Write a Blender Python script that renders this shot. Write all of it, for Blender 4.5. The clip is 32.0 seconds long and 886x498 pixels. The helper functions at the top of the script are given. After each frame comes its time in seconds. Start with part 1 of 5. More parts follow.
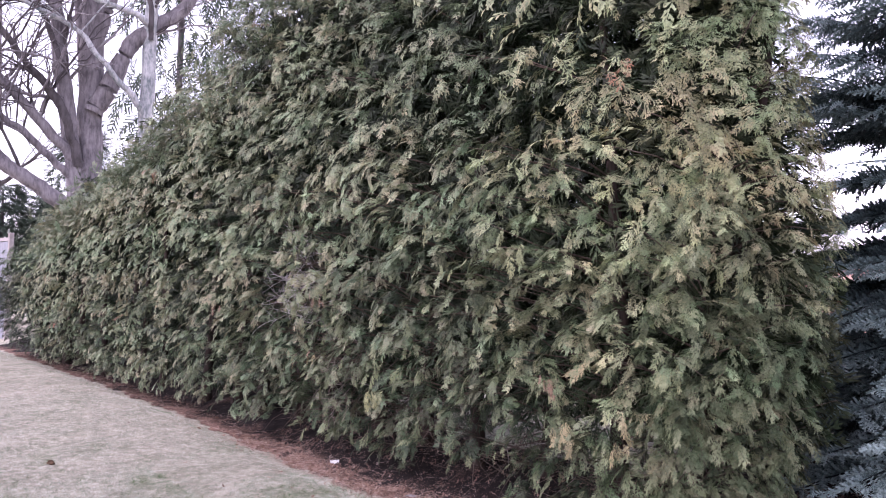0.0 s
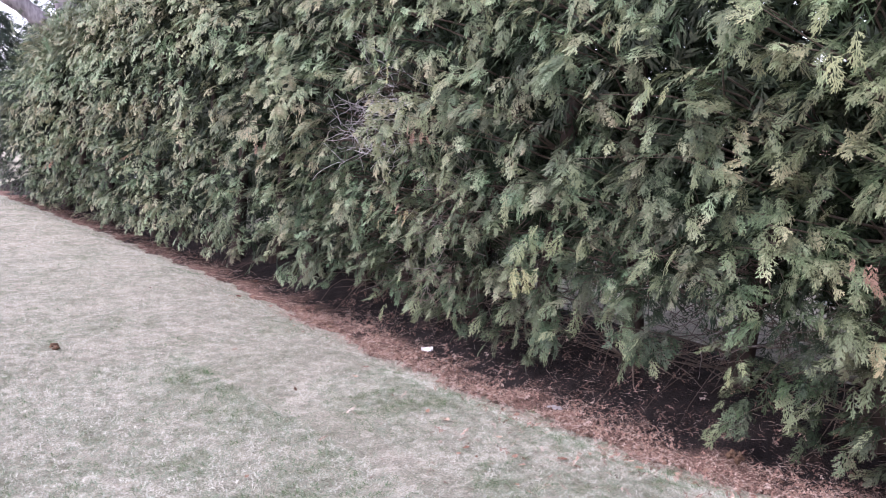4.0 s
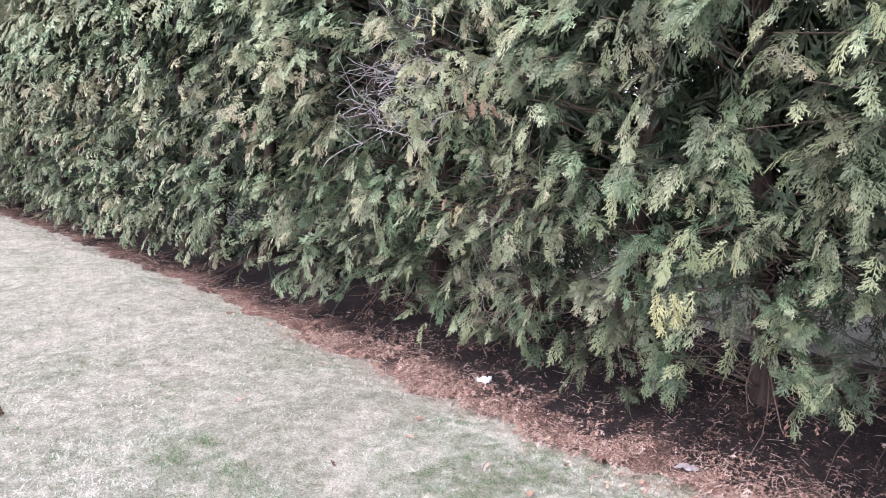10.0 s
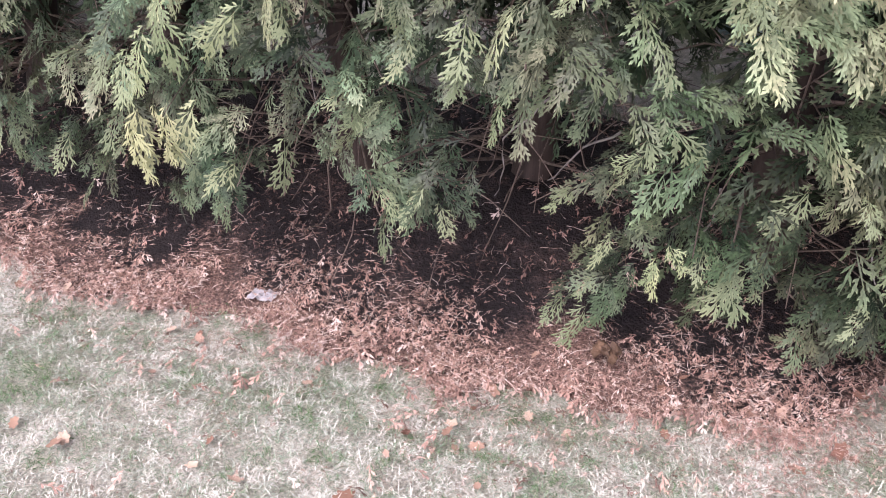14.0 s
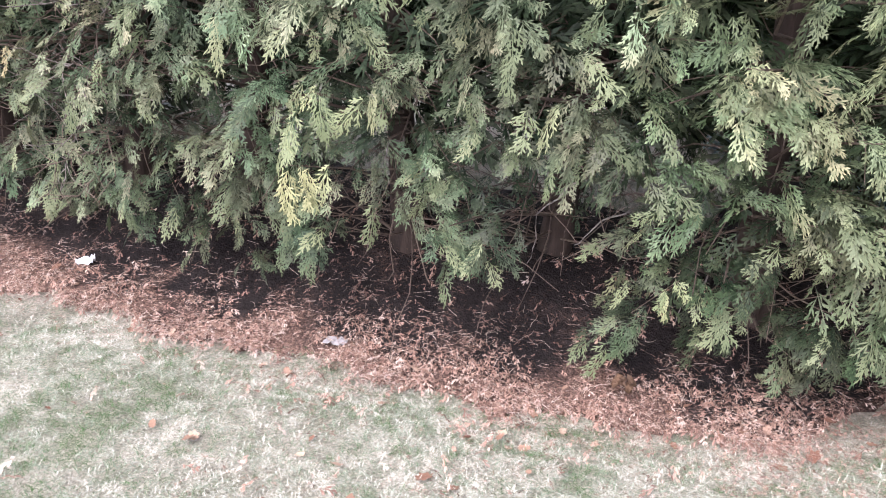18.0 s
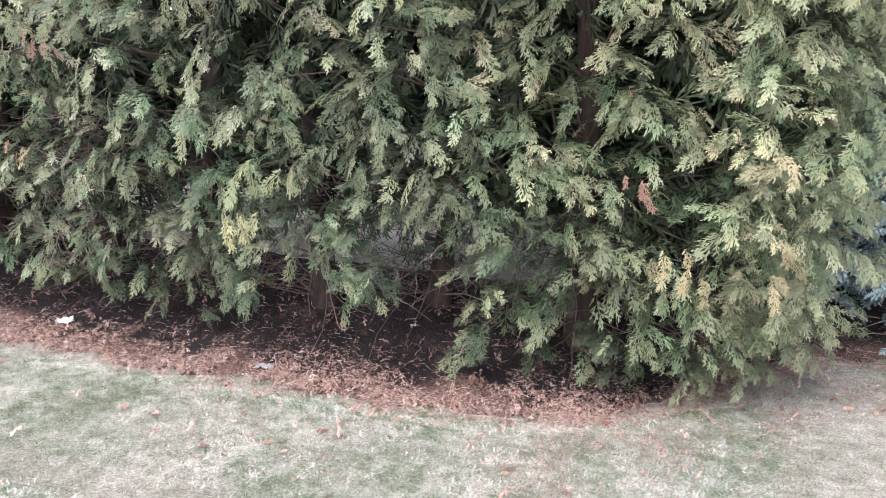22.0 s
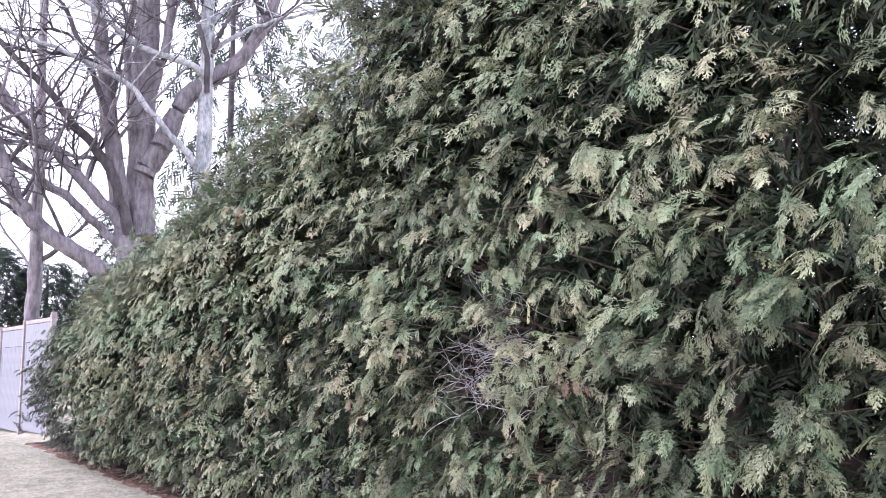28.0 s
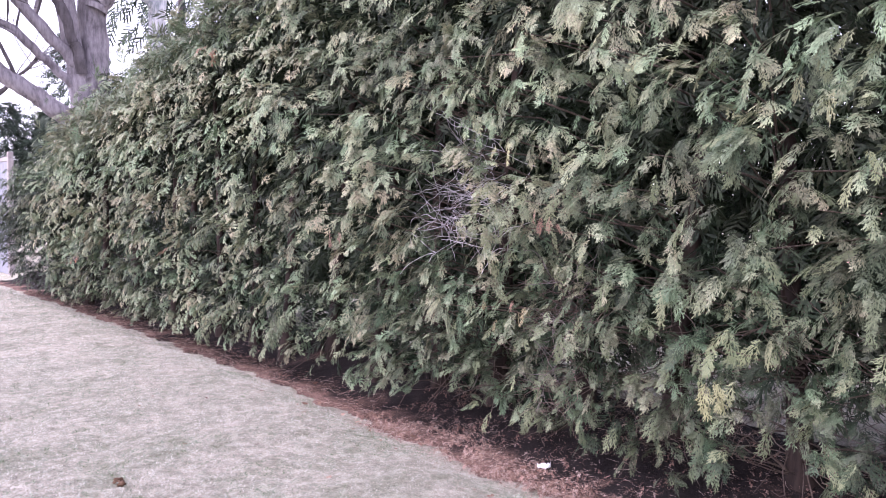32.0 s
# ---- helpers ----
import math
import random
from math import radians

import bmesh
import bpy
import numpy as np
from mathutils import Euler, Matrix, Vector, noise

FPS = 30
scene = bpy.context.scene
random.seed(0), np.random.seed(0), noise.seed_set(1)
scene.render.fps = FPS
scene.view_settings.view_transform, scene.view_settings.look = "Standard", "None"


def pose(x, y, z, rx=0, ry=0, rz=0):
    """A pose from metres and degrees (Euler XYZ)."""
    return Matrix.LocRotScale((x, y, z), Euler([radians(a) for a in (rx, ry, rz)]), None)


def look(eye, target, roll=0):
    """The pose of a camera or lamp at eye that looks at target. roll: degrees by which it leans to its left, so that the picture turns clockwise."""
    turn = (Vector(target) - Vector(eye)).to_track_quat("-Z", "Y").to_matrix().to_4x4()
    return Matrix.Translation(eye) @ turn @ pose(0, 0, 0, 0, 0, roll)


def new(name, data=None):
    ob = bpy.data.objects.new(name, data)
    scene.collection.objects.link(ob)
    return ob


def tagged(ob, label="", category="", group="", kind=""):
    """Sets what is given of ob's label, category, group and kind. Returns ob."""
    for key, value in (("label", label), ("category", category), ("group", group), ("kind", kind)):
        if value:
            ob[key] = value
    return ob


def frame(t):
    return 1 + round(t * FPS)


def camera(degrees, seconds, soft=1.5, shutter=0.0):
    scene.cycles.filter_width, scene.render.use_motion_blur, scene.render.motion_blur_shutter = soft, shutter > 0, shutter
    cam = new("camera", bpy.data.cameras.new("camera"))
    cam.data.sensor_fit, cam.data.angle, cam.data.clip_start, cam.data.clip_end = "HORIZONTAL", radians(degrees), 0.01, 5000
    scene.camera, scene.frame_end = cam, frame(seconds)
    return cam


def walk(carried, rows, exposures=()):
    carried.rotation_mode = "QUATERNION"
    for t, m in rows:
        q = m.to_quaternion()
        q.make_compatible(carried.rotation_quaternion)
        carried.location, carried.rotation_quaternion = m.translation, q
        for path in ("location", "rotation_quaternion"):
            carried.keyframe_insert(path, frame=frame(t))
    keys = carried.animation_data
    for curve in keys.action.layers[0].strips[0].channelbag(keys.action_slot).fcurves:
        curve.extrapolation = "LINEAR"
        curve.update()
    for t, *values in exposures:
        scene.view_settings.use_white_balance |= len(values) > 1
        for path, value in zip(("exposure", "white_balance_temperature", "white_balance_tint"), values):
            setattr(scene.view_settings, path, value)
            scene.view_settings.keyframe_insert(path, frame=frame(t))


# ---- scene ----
cam = camera(56.77, 32.0, 1.0)
PATH = [
    (0, look((6.319, -4.102, 1.595), (4.024, -2.175, 1.738), 1.38)),
    (0.5, look((6.278, -4.104, 1.587), (3.969, -2.192, 1.703), 1.38)),
    (1, look((6.194, -4.040, 1.574), (3.861, -2.154, 1.608), 1.22)),
    (1.5, look((6.011, -3.902, 1.560), (3.655, -2.045, 1.548), 1.15)),
    (2, look((5.784, -3.802, 1.537), (3.419, -1.959, 1.457), 1.45)),
    (2.5, look((5.402, -3.741, 1.498), (3.062, -1.870, 1.350), 2.29)),
    (3, look((5.043, -3.670, 1.466), (2.749, -1.751, 1.236), 2.90)),
    (3.5, look((4.651, -3.527, 1.458), (2.347, -1.632, 1.140), 2.63)),
    (4, look((4.234, -3.515, 1.453), (1.971, -1.587, 1.051), 2.57)),
    (4.5, look((3.802, -3.569, 1.469), (1.672, -1.515, 0.977), 2.67)),
    (6.5, look((2.743, -3.353, 1.440), (0.700, -1.219, 0.920), 0.43)),
    (7, look((2.709, -3.310, 1.443), (0.653, -1.187, 0.927), 0.60)),
    (7.5, look((2.741, -3.287, 1.440), (0.656, -1.184, 0.959), 1.26)),
    (8, look((2.821, -3.221, 1.448), (0.681, -1.169, 0.992), 1.37)),
    (8.5, look((2.894, -3.133, 1.439), (0.724, -1.114, 0.975), 0.73)),
    (9, look((2.921, -3.090, 1.445), (0.742, -1.088, 0.951), 0.38)),
    (9.5, look((2.927, -3.071, 1.460), (0.739, -1.081, 0.955), 0.39)),
    (10, look((2.951, -3.046, 1.451), (0.782, -1.037, 0.942), 0.10)),
    (10.5, look((2.976, -2.993, 1.432), (0.918, -0.899, 0.814), -0.16)),
    (11, look((2.975, -2.917, 1.404), (1.197, -0.645, 0.583), -0.47)),
    (11.5, look((2.902, -2.683, 1.366), (1.474, -0.241, 0.367), -0.85)),
    (12, look((2.798, -2.490, 1.437), (1.676, 0.006, 0.209), -1.19)),
    (12.5, look((2.802, -2.305, 1.449), (1.874, 0.183, 0.053), -1.33)),
    (13, look((2.804, -2.069, 1.469), (1.874, 0.377, 0.001), -0.50)),
    (13.5, look((2.748, -1.964, 1.487), (1.789, 0.425, -0.054), 0.55)),
    (14, look((2.586, -1.857, 1.461), (1.644, 0.503, -0.133), 0.67)),
    (14.5, look((2.466, -1.798, 1.459), (1.610, 0.576, -0.162), 0.88)),
    (16.5, look((2.608, -2.028, 1.579), (1.719, 0.408, 0.069), 1.82)),
    (17, look((2.705, -2.235, 1.562), (1.687, 0.288, 0.297), 1.96)),
    (17.5, look((2.697, -2.351, 1.544), (1.647, 0.197, 0.357), 1.78)),
    (18, look((2.617, -2.483, 1.528), (1.632, 0.087, 0.334), 1.91)),
    (18.5, look((2.623, -2.580, 1.535), (1.634, -0.005, 0.355), 2.76)),
    (19, look((2.731, -2.749, 1.500), (1.640, -0.185, 0.389), 2.86)),
    (19.5, look((2.909, -3.062, 1.461), (1.692, -0.498, 0.491), 2.34)),
    (20, look((2.906, -3.341, 1.471), (1.635, -0.748, 0.658), 0.84)),
    (20.5, look((2.844, -3.565, 1.469), (1.664, -0.918, 0.693), 0.67)),
    (21, look((2.899, -3.578, 1.486), (1.810, -0.887, 0.728), 0.59)),
    (21.5, look((3.063, -3.528, 1.477), (2.120, -0.766, 0.780), 1.26)),
    (22, look((3.245, -3.444, 1.473), (2.357, -0.661, 0.793), 1.97)),
    (22.5, look((3.298, -3.443, 1.479), (2.440, -0.649, 0.803), 1.59)),
    (23, look((3.304, -3.456, 1.476), (2.465, -0.655, 0.806), 1.75)),
    (23.5, look((3.256, -3.467, 1.485), (2.154, -0.762, 0.804), 1.51)),
    (24, look((3.117, -3.466, 1.501), (1.535, -0.996, 0.872), 0.80)),
    (24.5, look((2.951, -3.537, 1.537), (1.082, -1.251, 1.009), 0.94)),
    (25, look((2.879, -3.537, 1.545), (0.739, -1.489, 1.073), 0.45)),
    (25.5, look((2.930, -3.531, 1.517), (0.598, -1.682, 1.138), 0.40)),
    (27.5, look((3.120, -3.347, 1.517), (0.699, -1.579, 1.616), 0.52)),
    (28, look((3.147, -3.323, 1.586), (0.783, -1.519, 1.988), -0.57)),
    (28.5, look((3.162, -3.318, 1.610), (0.842, -1.486, 2.124), -0.65)),
    (29, look((3.167, -3.318, 1.606), (0.859, -1.476, 2.130), -0.01)),
    (29.5, look((3.184, -3.333, 1.601), (0.868, -1.489, 2.089), 0.88)),
    (30, look((3.221, -3.338, 1.572), (0.891, -1.485, 1.944), 1.90)),
    (30.5, look((3.219, -3.425, 1.549), (0.922, -1.511, 1.790), 2.89)),
    (31, look((3.202, -3.563, 1.523), (0.920, -1.616, 1.593), 1.76)),
    (31.5, look((3.211, -3.622, 1.554), (0.931, -1.677, 1.420), 0.35)),
    (32, look((3.272, -3.606, 1.518), (0.992, -1.662, 1.381), 0.59)),
]
EXPOSURES = [(0.0, 1.69, 6130, 38), (1.0, 1.7, 6150, 40), (2.0, 1.79, 6150, 39), (3.0, 1.85, 6050, 35), (4.0, 1.95, 6050, 29), (7.0, 2.27, 6100, 24), (9.0, 2.28, 6050, 25),
             (11.0, 2.38, 6200, 24), (12.0, 2.47, 6250, 25), (13.0, 2.25, 6300, 27), (14.0, 2.32, 6300, 28), (17.0, 2.5, 6300, 24), (18.0, 2.5, 6300, 22), (19.0, 2.42, 6300, 22), (21.0, 2.38, 6250, 21), (23.0, 2.28, 6200, 20),
             (24.0, 2.37, 6200, 20), (25.0, 2.37, 6200, 21), (28.0, 2.0, 6000, 28), (29.0, 1.98, 6100, 40), (30.0, 2.05, 6300, 45), (31.0, 2.12, 6400, 45), (32.0, 2.08, 5980, 38)]
walk(cam, PATH, EXPOSURES)

# ---- light: bright overcast sky, very soft sun ----
SUN_ELEVATION, SUN_TURN = radians(52), radians(200)
world = bpy.data.worlds.new("overcast_sky")
scene.world = world
world.use_nodes = True
wn, wl = world.node_tree.nodes, world.node_tree.links
wn.clear()
sky = wn.new("ShaderNodeTexSky")
sky.sky_type, sky.sun_disc = "NISHITA", False
sky.sun_elevation, sky.sun_rotation = SUN_ELEVATION, SUN_TURN
sky.air_density, sky.dust_density, sky.ozone_density = 1.0, 1.5, 1.0
grey = wn.new("ShaderNodeHueSaturation")
grey.inputs["Saturation"].default_value = 0.3
back = wn.new("ShaderNodeBackground")
back.inputs["Strength"].default_value = 0.15
wout = wn.new("ShaderNodeOutputWorld")
wl.new(sky.outputs[0], grey.inputs["Color"])
wl.new(grey.outputs[0], back.inputs["Color"])
wl.new(back.outputs[0], wout.inputs["Surface"])
sun = new("sun", bpy.data.lights.new("sun", "SUN"))
sun.data.energy, sun.data.angle, sun.data.color = 1.2, radians(40), (1.0, 0.97, 0.92)
sun.matrix_world = look((0, 0, 0), (-math.sin(SUN_TURN) * math.cos(SUN_ELEVATION), -math.cos(SUN_TURN) * math.cos(SUN_ELEVATION), -math.sin(SUN_ELEVATION)))


# ---- materials ----
def material(name):
    m = bpy.data.materials.new(name)
    m.use_nodes = True
    nt = m.node_tree
    nt.nodes.clear()
    out = nt.nodes.new("ShaderNodeOutputMaterial")
    bsdf = nt.nodes.new("ShaderNodeBsdfPrincipled")
    nt.links.new(bsdf.outputs[0], out.inputs["Surface"])
    return m, nt, bsdf, out


def ramp(nt, source, stops):
    r = nt.nodes.new("ShaderNodeValToRGB")
    while len(r.color_ramp.elements) < len(stops):
        r.color_ramp.elements.new(0.5)
    for e, (at, c) in zip(r.color_ramp.elements, stops):
        e.position, e.color = at, (*c, 1)
    nt.links.new(source, r.inputs[0])
    return r.outputs[0]


def noise_tex(nt, scale, detail=4.0, rough=0.55, coord="Object", stretch=None):
    tc = nt.nodes.new("ShaderNodeTexCoord")
    source = tc.outputs[coord]
    if stretch:
        mp = nt.nodes.new("ShaderNodeMapping")
        mp.inputs["Scale"].default_value = stretch
        nt.links.new(source, mp.inputs[0])
        source = mp.outputs[0]
    n = nt.nodes.new("ShaderNodeTexNoise")
    n.inputs["Scale"].default_value, n.inputs["Detail"].default_value, n.inputs["Roughness"].default_value = scale, detail, rough
    nt.links.new(source, n.inputs["Vector"])
    return n.outputs[0]


def mixed(nt, fac, a, b, kind="MIX"):
    mx = nt.nodes.new("ShaderNodeMix")
    mx.data_type, mx.blend_type = "RGBA", kind
    for sock, v in ((mx.inputs[0], fac), (mx.inputs[6], a), (mx.inputs[7], b)):
        if hasattr(v, "is_linked"):
            nt.links.new(v, sock)
        else:
            sock.default_value = v if isinstance(v, float) else (*v, 1)
    return mx.outputs[2]


def sums(nt, op, a, b):
    mt = nt.nodes.new("ShaderNodeMath")
    mt.operation = op
    for sock, v in zip(mt.inputs, (a, b)):
        if hasattr(v, "is_linked"):
            nt.links.new(v, sock)
        else:
            sock.default_value = v
    return mt.outputs[0]


def bumped(nt, bsdf, height, strength, distance):
    b = nt.nodes.new("ShaderNodeBump")
    b.inputs["Strength"].default_value, b.inputs["Distance"].default_value = strength, distance
    nt.links.new(height, b.inputs["Height"])
    nt.links.new(b.outputs[0], bsdf.inputs["Normal"])


CEDAR = [(0.0, (0.010, 0.018, 0.011)), (0.22, (0.048, 0.066, 0.039)), (0.45, (0.114, 0.147, 0.090)), (0.63, (0.215, 0.250, 0.160)), (0.82, (0.335, 0.365, 0.22)), (0.90, (0.17, 0.125, 0.085)), (1.0, (0.20, 0.11, 0.07))]


def leafy(name, source, stops, gloss=0.45, through_light=0.18):
    """Foliage: hue from source ('tint' attribute or the object's random), fine grain, some light let through."""
    m, nt, bsdf, out = material(name)
    if source == "tint":
        at = nt.nodes.new("ShaderNodeAttribute")
        at.attribute_name = "tint"
        v = at.outputs["Fac"]
    else:
        at = nt.nodes.new("ShaderNodeAttribute")
        at.attribute_name = "tint"
        v = sums(nt, "ADD", nt.nodes.new("ShaderNodeObjectInfo").outputs["Random"], at.outputs["Fac"])
    grain = noise_tex(nt, 90.0, 2.0)
    v2 = sums(nt, "ADD", v, sums(nt, "MULTIPLY", sums(nt, "SUBTRACT", grain, 0.5), 0.22)) if source == "tint" else v
    col = ramp(nt, v2, stops)
    if name.startswith("cedar_foliage"):  # winter bronzing in patches and on single boughs, fresh green elsewhere
        worn = mixed(nt, 0.5, ramp(nt, noise_tex(nt, 1.3, 2.0), [(0.40, (0.0, 0.0, 0.0)), (0.62, (1.0, 1.0, 1.0))]), ramp(nt, noise_tex(nt, 6.0, 2.0), [(0.42, (0.0, 0.0, 0.0)), (0.60, (1.0, 1.0, 1.0))]))
        col = mixed(nt, worn, mixed(nt, 1.0, col, (0.87, 1.04, 0.96), "MULTIPLY"), mixed(nt, 1.0, col, (1.26, 0.985, 1.03), "MULTIPLY"))
    col = mixed(nt, 0.5, col, ramp(nt, grain, [(0.3, (0.55, 0.55, 0.55)), (0.7, (1.35, 1.35, 1.35))]), "MULTIPLY")
    nt.links.new(col, bsdf.inputs["Base Color"])
    bsdf.inputs["Roughness"].default_value = gloss
    bsdf.inputs["Specular IOR Level"].default_value = 0.15
    tr = nt.nodes.new("ShaderNodeBsdfTranslucent")
    nt.links.new(col, tr.inputs["Color"])
    mx = nt.nodes.new("ShaderNodeMixShader")
    mx.inputs[0].default_value = through_light
    nt.links.new(bsdf.outputs[0], mx.inputs[1])
    nt.links.new(tr.outputs[0], mx.inputs[2])
    nt.links.new(mx.outputs[0], out.inputs["Surface"])
    return m


def barky(name, dark, light, scale=14.0, stretch=(1, 1, 0.2), depth=0.01):
    m, nt, bsdf, out = material(name)
    a, b = noise_tex(nt, scale, 6.0, 0.65, stretch=stretch), noise_tex(nt, 2.3, 3.0)
    c = mixed(nt, 0.55, ramp(nt, a, [(0.4, dark), (0.6, light)]), ramp(nt, b, [(0.3, dark), (0.75, light)]))
    nt.links.new(c, bsdf.inputs["Base Color"])
    bsdf.inputs["Roughness"].default_value = 0.9
    bsdf.inputs["Specular IOR Level"].default_value = 0.2
    bumped(nt, bsdf, a, 0.8, depth)
    return m


M_CEDAR = leafy("cedar_foliage", "tint", CEDAR)
M_CEDAR_OLIVE = leafy("cedar_foliage_olive", "tint", [(at, (c[0] * 1.04, c[1] * 1.02, c[2] * 0.93)) for at, c in CEDAR])
M_SPRAY = leafy("cedar_spray_green", "object", [(0.0, (0.066, 0.085, 0.046)), (0.5, (0.12, 0.142, 0.078)), (0.85, (0.155, 0.178, 0.10)), (1.0, (0.20, 0.22, 0.125))])
M_SPRAY_OLIVE = leafy("cedar_spray_olive", "object", [(0.0, (0.10, 0.122, 0.072)), (0.5, (0.14, 0.158, 0.088)), (1.0, (0.21, 0.22, 0.125))])
M_SPRAY_YELLOW = leafy("cedar_spray_yellow", "object", [(0.0, (0.235, 0.24, 0.125)), (1.0, (0.34, 0.335, 0.185))])
M_SPRAY_LIME = leafy("cedar_spray_lime", "object", [(0.0, (0.115, 0.142, 0.075)), (1.0, (0.23, 0.245, 0.13))])
M_SPRAY_TAN = leafy("cedar_spray_tan", "object", [(0.0, (0.15, 0.135, 0.075)), (1.0, (0.27, 0.23, 0.13))])
M_SPRAY_RUST = leafy("cedar_spray_rust", "object", [(0.0, (0.15, 0.088, 0.064)), (1.0, (0.29, 0.19, 0.14))])
M_CEDAR_BARK = barky("cedar_bark", (0.014, 0.010, 0.009), (0.06, 0.042, 0.035), 22.0, (1, 1, 0.12), 0.012)
M_TWIG = barky("cedar_twig_bark", (0.05, 0.036, 0.03), (0.17, 0.13, 0.105), 60.0)
M_DEAD = barky("bleached_dead_twig", (0.24, 0.225, 0.23), (0.56, 0.53, 0.54), 60.0)
M_ROOT = barky("grey_dead_root", (0.09, 0.075, 0.07), (0.26, 0.23, 0.215), 60.0)
M_MAPLE = barky("grey_bark", (0.09, 0.08, 0.088), (0.33, 0.30, 0.315), 12.0, (1, 1, 0.25), 0.03)
M_MAPLE_DARK = barky("dark_wet_bark", (0.05, 0.043, 0.046), (0.145, 0.13, 0.135), 9.0, (1, 1, 0.25), 0.03)
M_MAPLE_PALE = barky("pale_bark", (0.12, 0.155, 0.16), (0.66, 0.64, 0.65), 14.0, (1, 1, 0.4), 0.02)
M_SPRUCE = leafy("blue_spruce_needles", "tint", [(0.0, (0.012, 0.019, 0.021)), (0.4, (0.03, 0.045, 0.05)), (0.75, (0.105, 0.152, 0.150)), (1.0, (0.25, 0.325, 0.318))], 0.55, 0.1)
M_PINE = leafy("far_evergreen", "tint", [(0.0, (0.018, 0.03, 0.022)), (0.6, (0.045, 0.065, 0.045)), (1.0, (0.08, 0.1, 0.07))], 0.6, 0.1)
M_GRASS = leafy("dormant_grass_blade", "tint", [(0.0, (0.065, 0.125, 0.042)), (0.25, (0.140, 0.20, 0.12)), (0.5, (0.312, 0.346, 0.282)), (0.75, (0.60, 0.578, 0.51)), (1.0, (0.80, 0.765, 0.66))], 0.65, 0.2)
M_LITTER = leafy("cedar_litter", "tint", [(0.0, (0.05, 0.035, 0.03)), (0.35, (0.135, 0.083, 0.067)), (0.65, (0.275, 0.17, 0.134)), (0.85, (0.38, 0.262, 0.212)), (1.0, (0.47, 0.38, 0.33))], 0.8, 0.1)
M_OAK = leafy("fallen_leaf", "object", [(0.0, (0.13, 0.065, 0.045)), (0.4, (0.23, 0.14, 0.10)), (0.8, (0.31, 0.21, 0.16)), (1.0, (0.38, 0.28, 0.21))], 0.7, 0.15)
M_OAK_DARK = leafy("rotted_leaf", "object", [(0.0, (0.05, 0.03, 0.02)), (1.0, (0.11, 0.065, 0.04))], 0.7, 0.05)


def lawn_material():
    m, nt, bsdf, out = material("dormant_lawn")
    big, mid, fine = noise_tex(nt, 2.2, 6.0, 0.7), noise_tex(nt, 13.0, 6.0, 0.75), noise_tex(nt, 110.0, 6.0, 0.85)
    a = ramp(nt, mid, [(0.34, (0.13, 0.14, 0.09)), (0.5, (0.33, 0.315, 0.24)), (0.64, (0.62, 0.585, 0.50))])
    b = ramp(nt, big, [(0.38, (0.19, 0.20, 0.145)), (0.62, (0.48, 0.43, 0.375))])
    c = mixed(nt, 0.5, a, b)
    c = mixed(nt, 0.75, c, ramp(nt, fine, [(0.36, (0.18, 0.18, 0.17)), (0.64, (1.7, 1.68, 1.65))]), "MULTIPLY")
    nt.links.new(c, bsdf.inputs["Base Color"])
    bsdf.inputs["Roughness"].default_value = 0.95
    bumped(nt, bsdf, fine, 1.0, 0.03)
    return m


def soil_material():
    m, nt, bsdf, out = material("dark_mulch_soil")
    mid, fine = noise_tex(nt, 5.0, 5.0, 0.65), noise_tex(nt, 70.0, 5.0, 0.7)
    c = ramp(nt, mid, [(0.3, (0.012, 0.010, 0.011)), (0.58, (0.026, 0.021, 0.021)), (0.75, (0.07, 0.05, 0.044))])
    at = nt.nodes.new("ShaderNodeAttribute")
    at.attribute_name = "tint"
    cover = sums(nt, "ADD", at.outputs["Fac"], sums(nt, "MULTIPLY", sums(nt, "SUBTRACT", fine, 0.5), 1.2))
    rust = ramp(nt, noise_tex(nt, 160.0, 4.0, 0.7), [(0.36, (0.06, 0.038, 0.033)), (0.5, (0.16, 0.098, 0.08)), (0.64, (0.30, 0.21, 0.175))])
    c = mixed(nt, ramp(nt, cover, [(0.38, (0.0, 0.0, 0.0)), (1.0, (1.0, 1.0, 1.0))]), c, rust)
    c = mixed(nt, 0.8, c, ramp(nt, fine, [(0.3, (0.4, 0.4, 0.4)), (0.72, (1.5, 1.45, 1.4))]), "MULTIPLY")
    nt.links.new(c, bsdf.inputs["Base Color"])
    bsdf.inputs["Roughness"].default_value = 0.95
    bsdf.inputs["Specular IOR Level"].default_value = 0.1
    bumped(nt, bsdf, fine, 1.0, 0.025)
    return m


def plain(name, dark, light, scale, rough=0.8, stretch=None, depth=0.004):
    m, nt, bsdf, out = material(name)
    a = noise_tex(nt, scale, 5.0, 0.6, stretch=stretch)
    nt.links.new(ramp(nt, a, [(0.3, dark), (0.7, light)]), bsdf.inputs["Base Color"])
    bsdf.inputs["Roughness"].default_value = rough
    bumped(nt, bsdf, a, 0.5, depth)
    return m


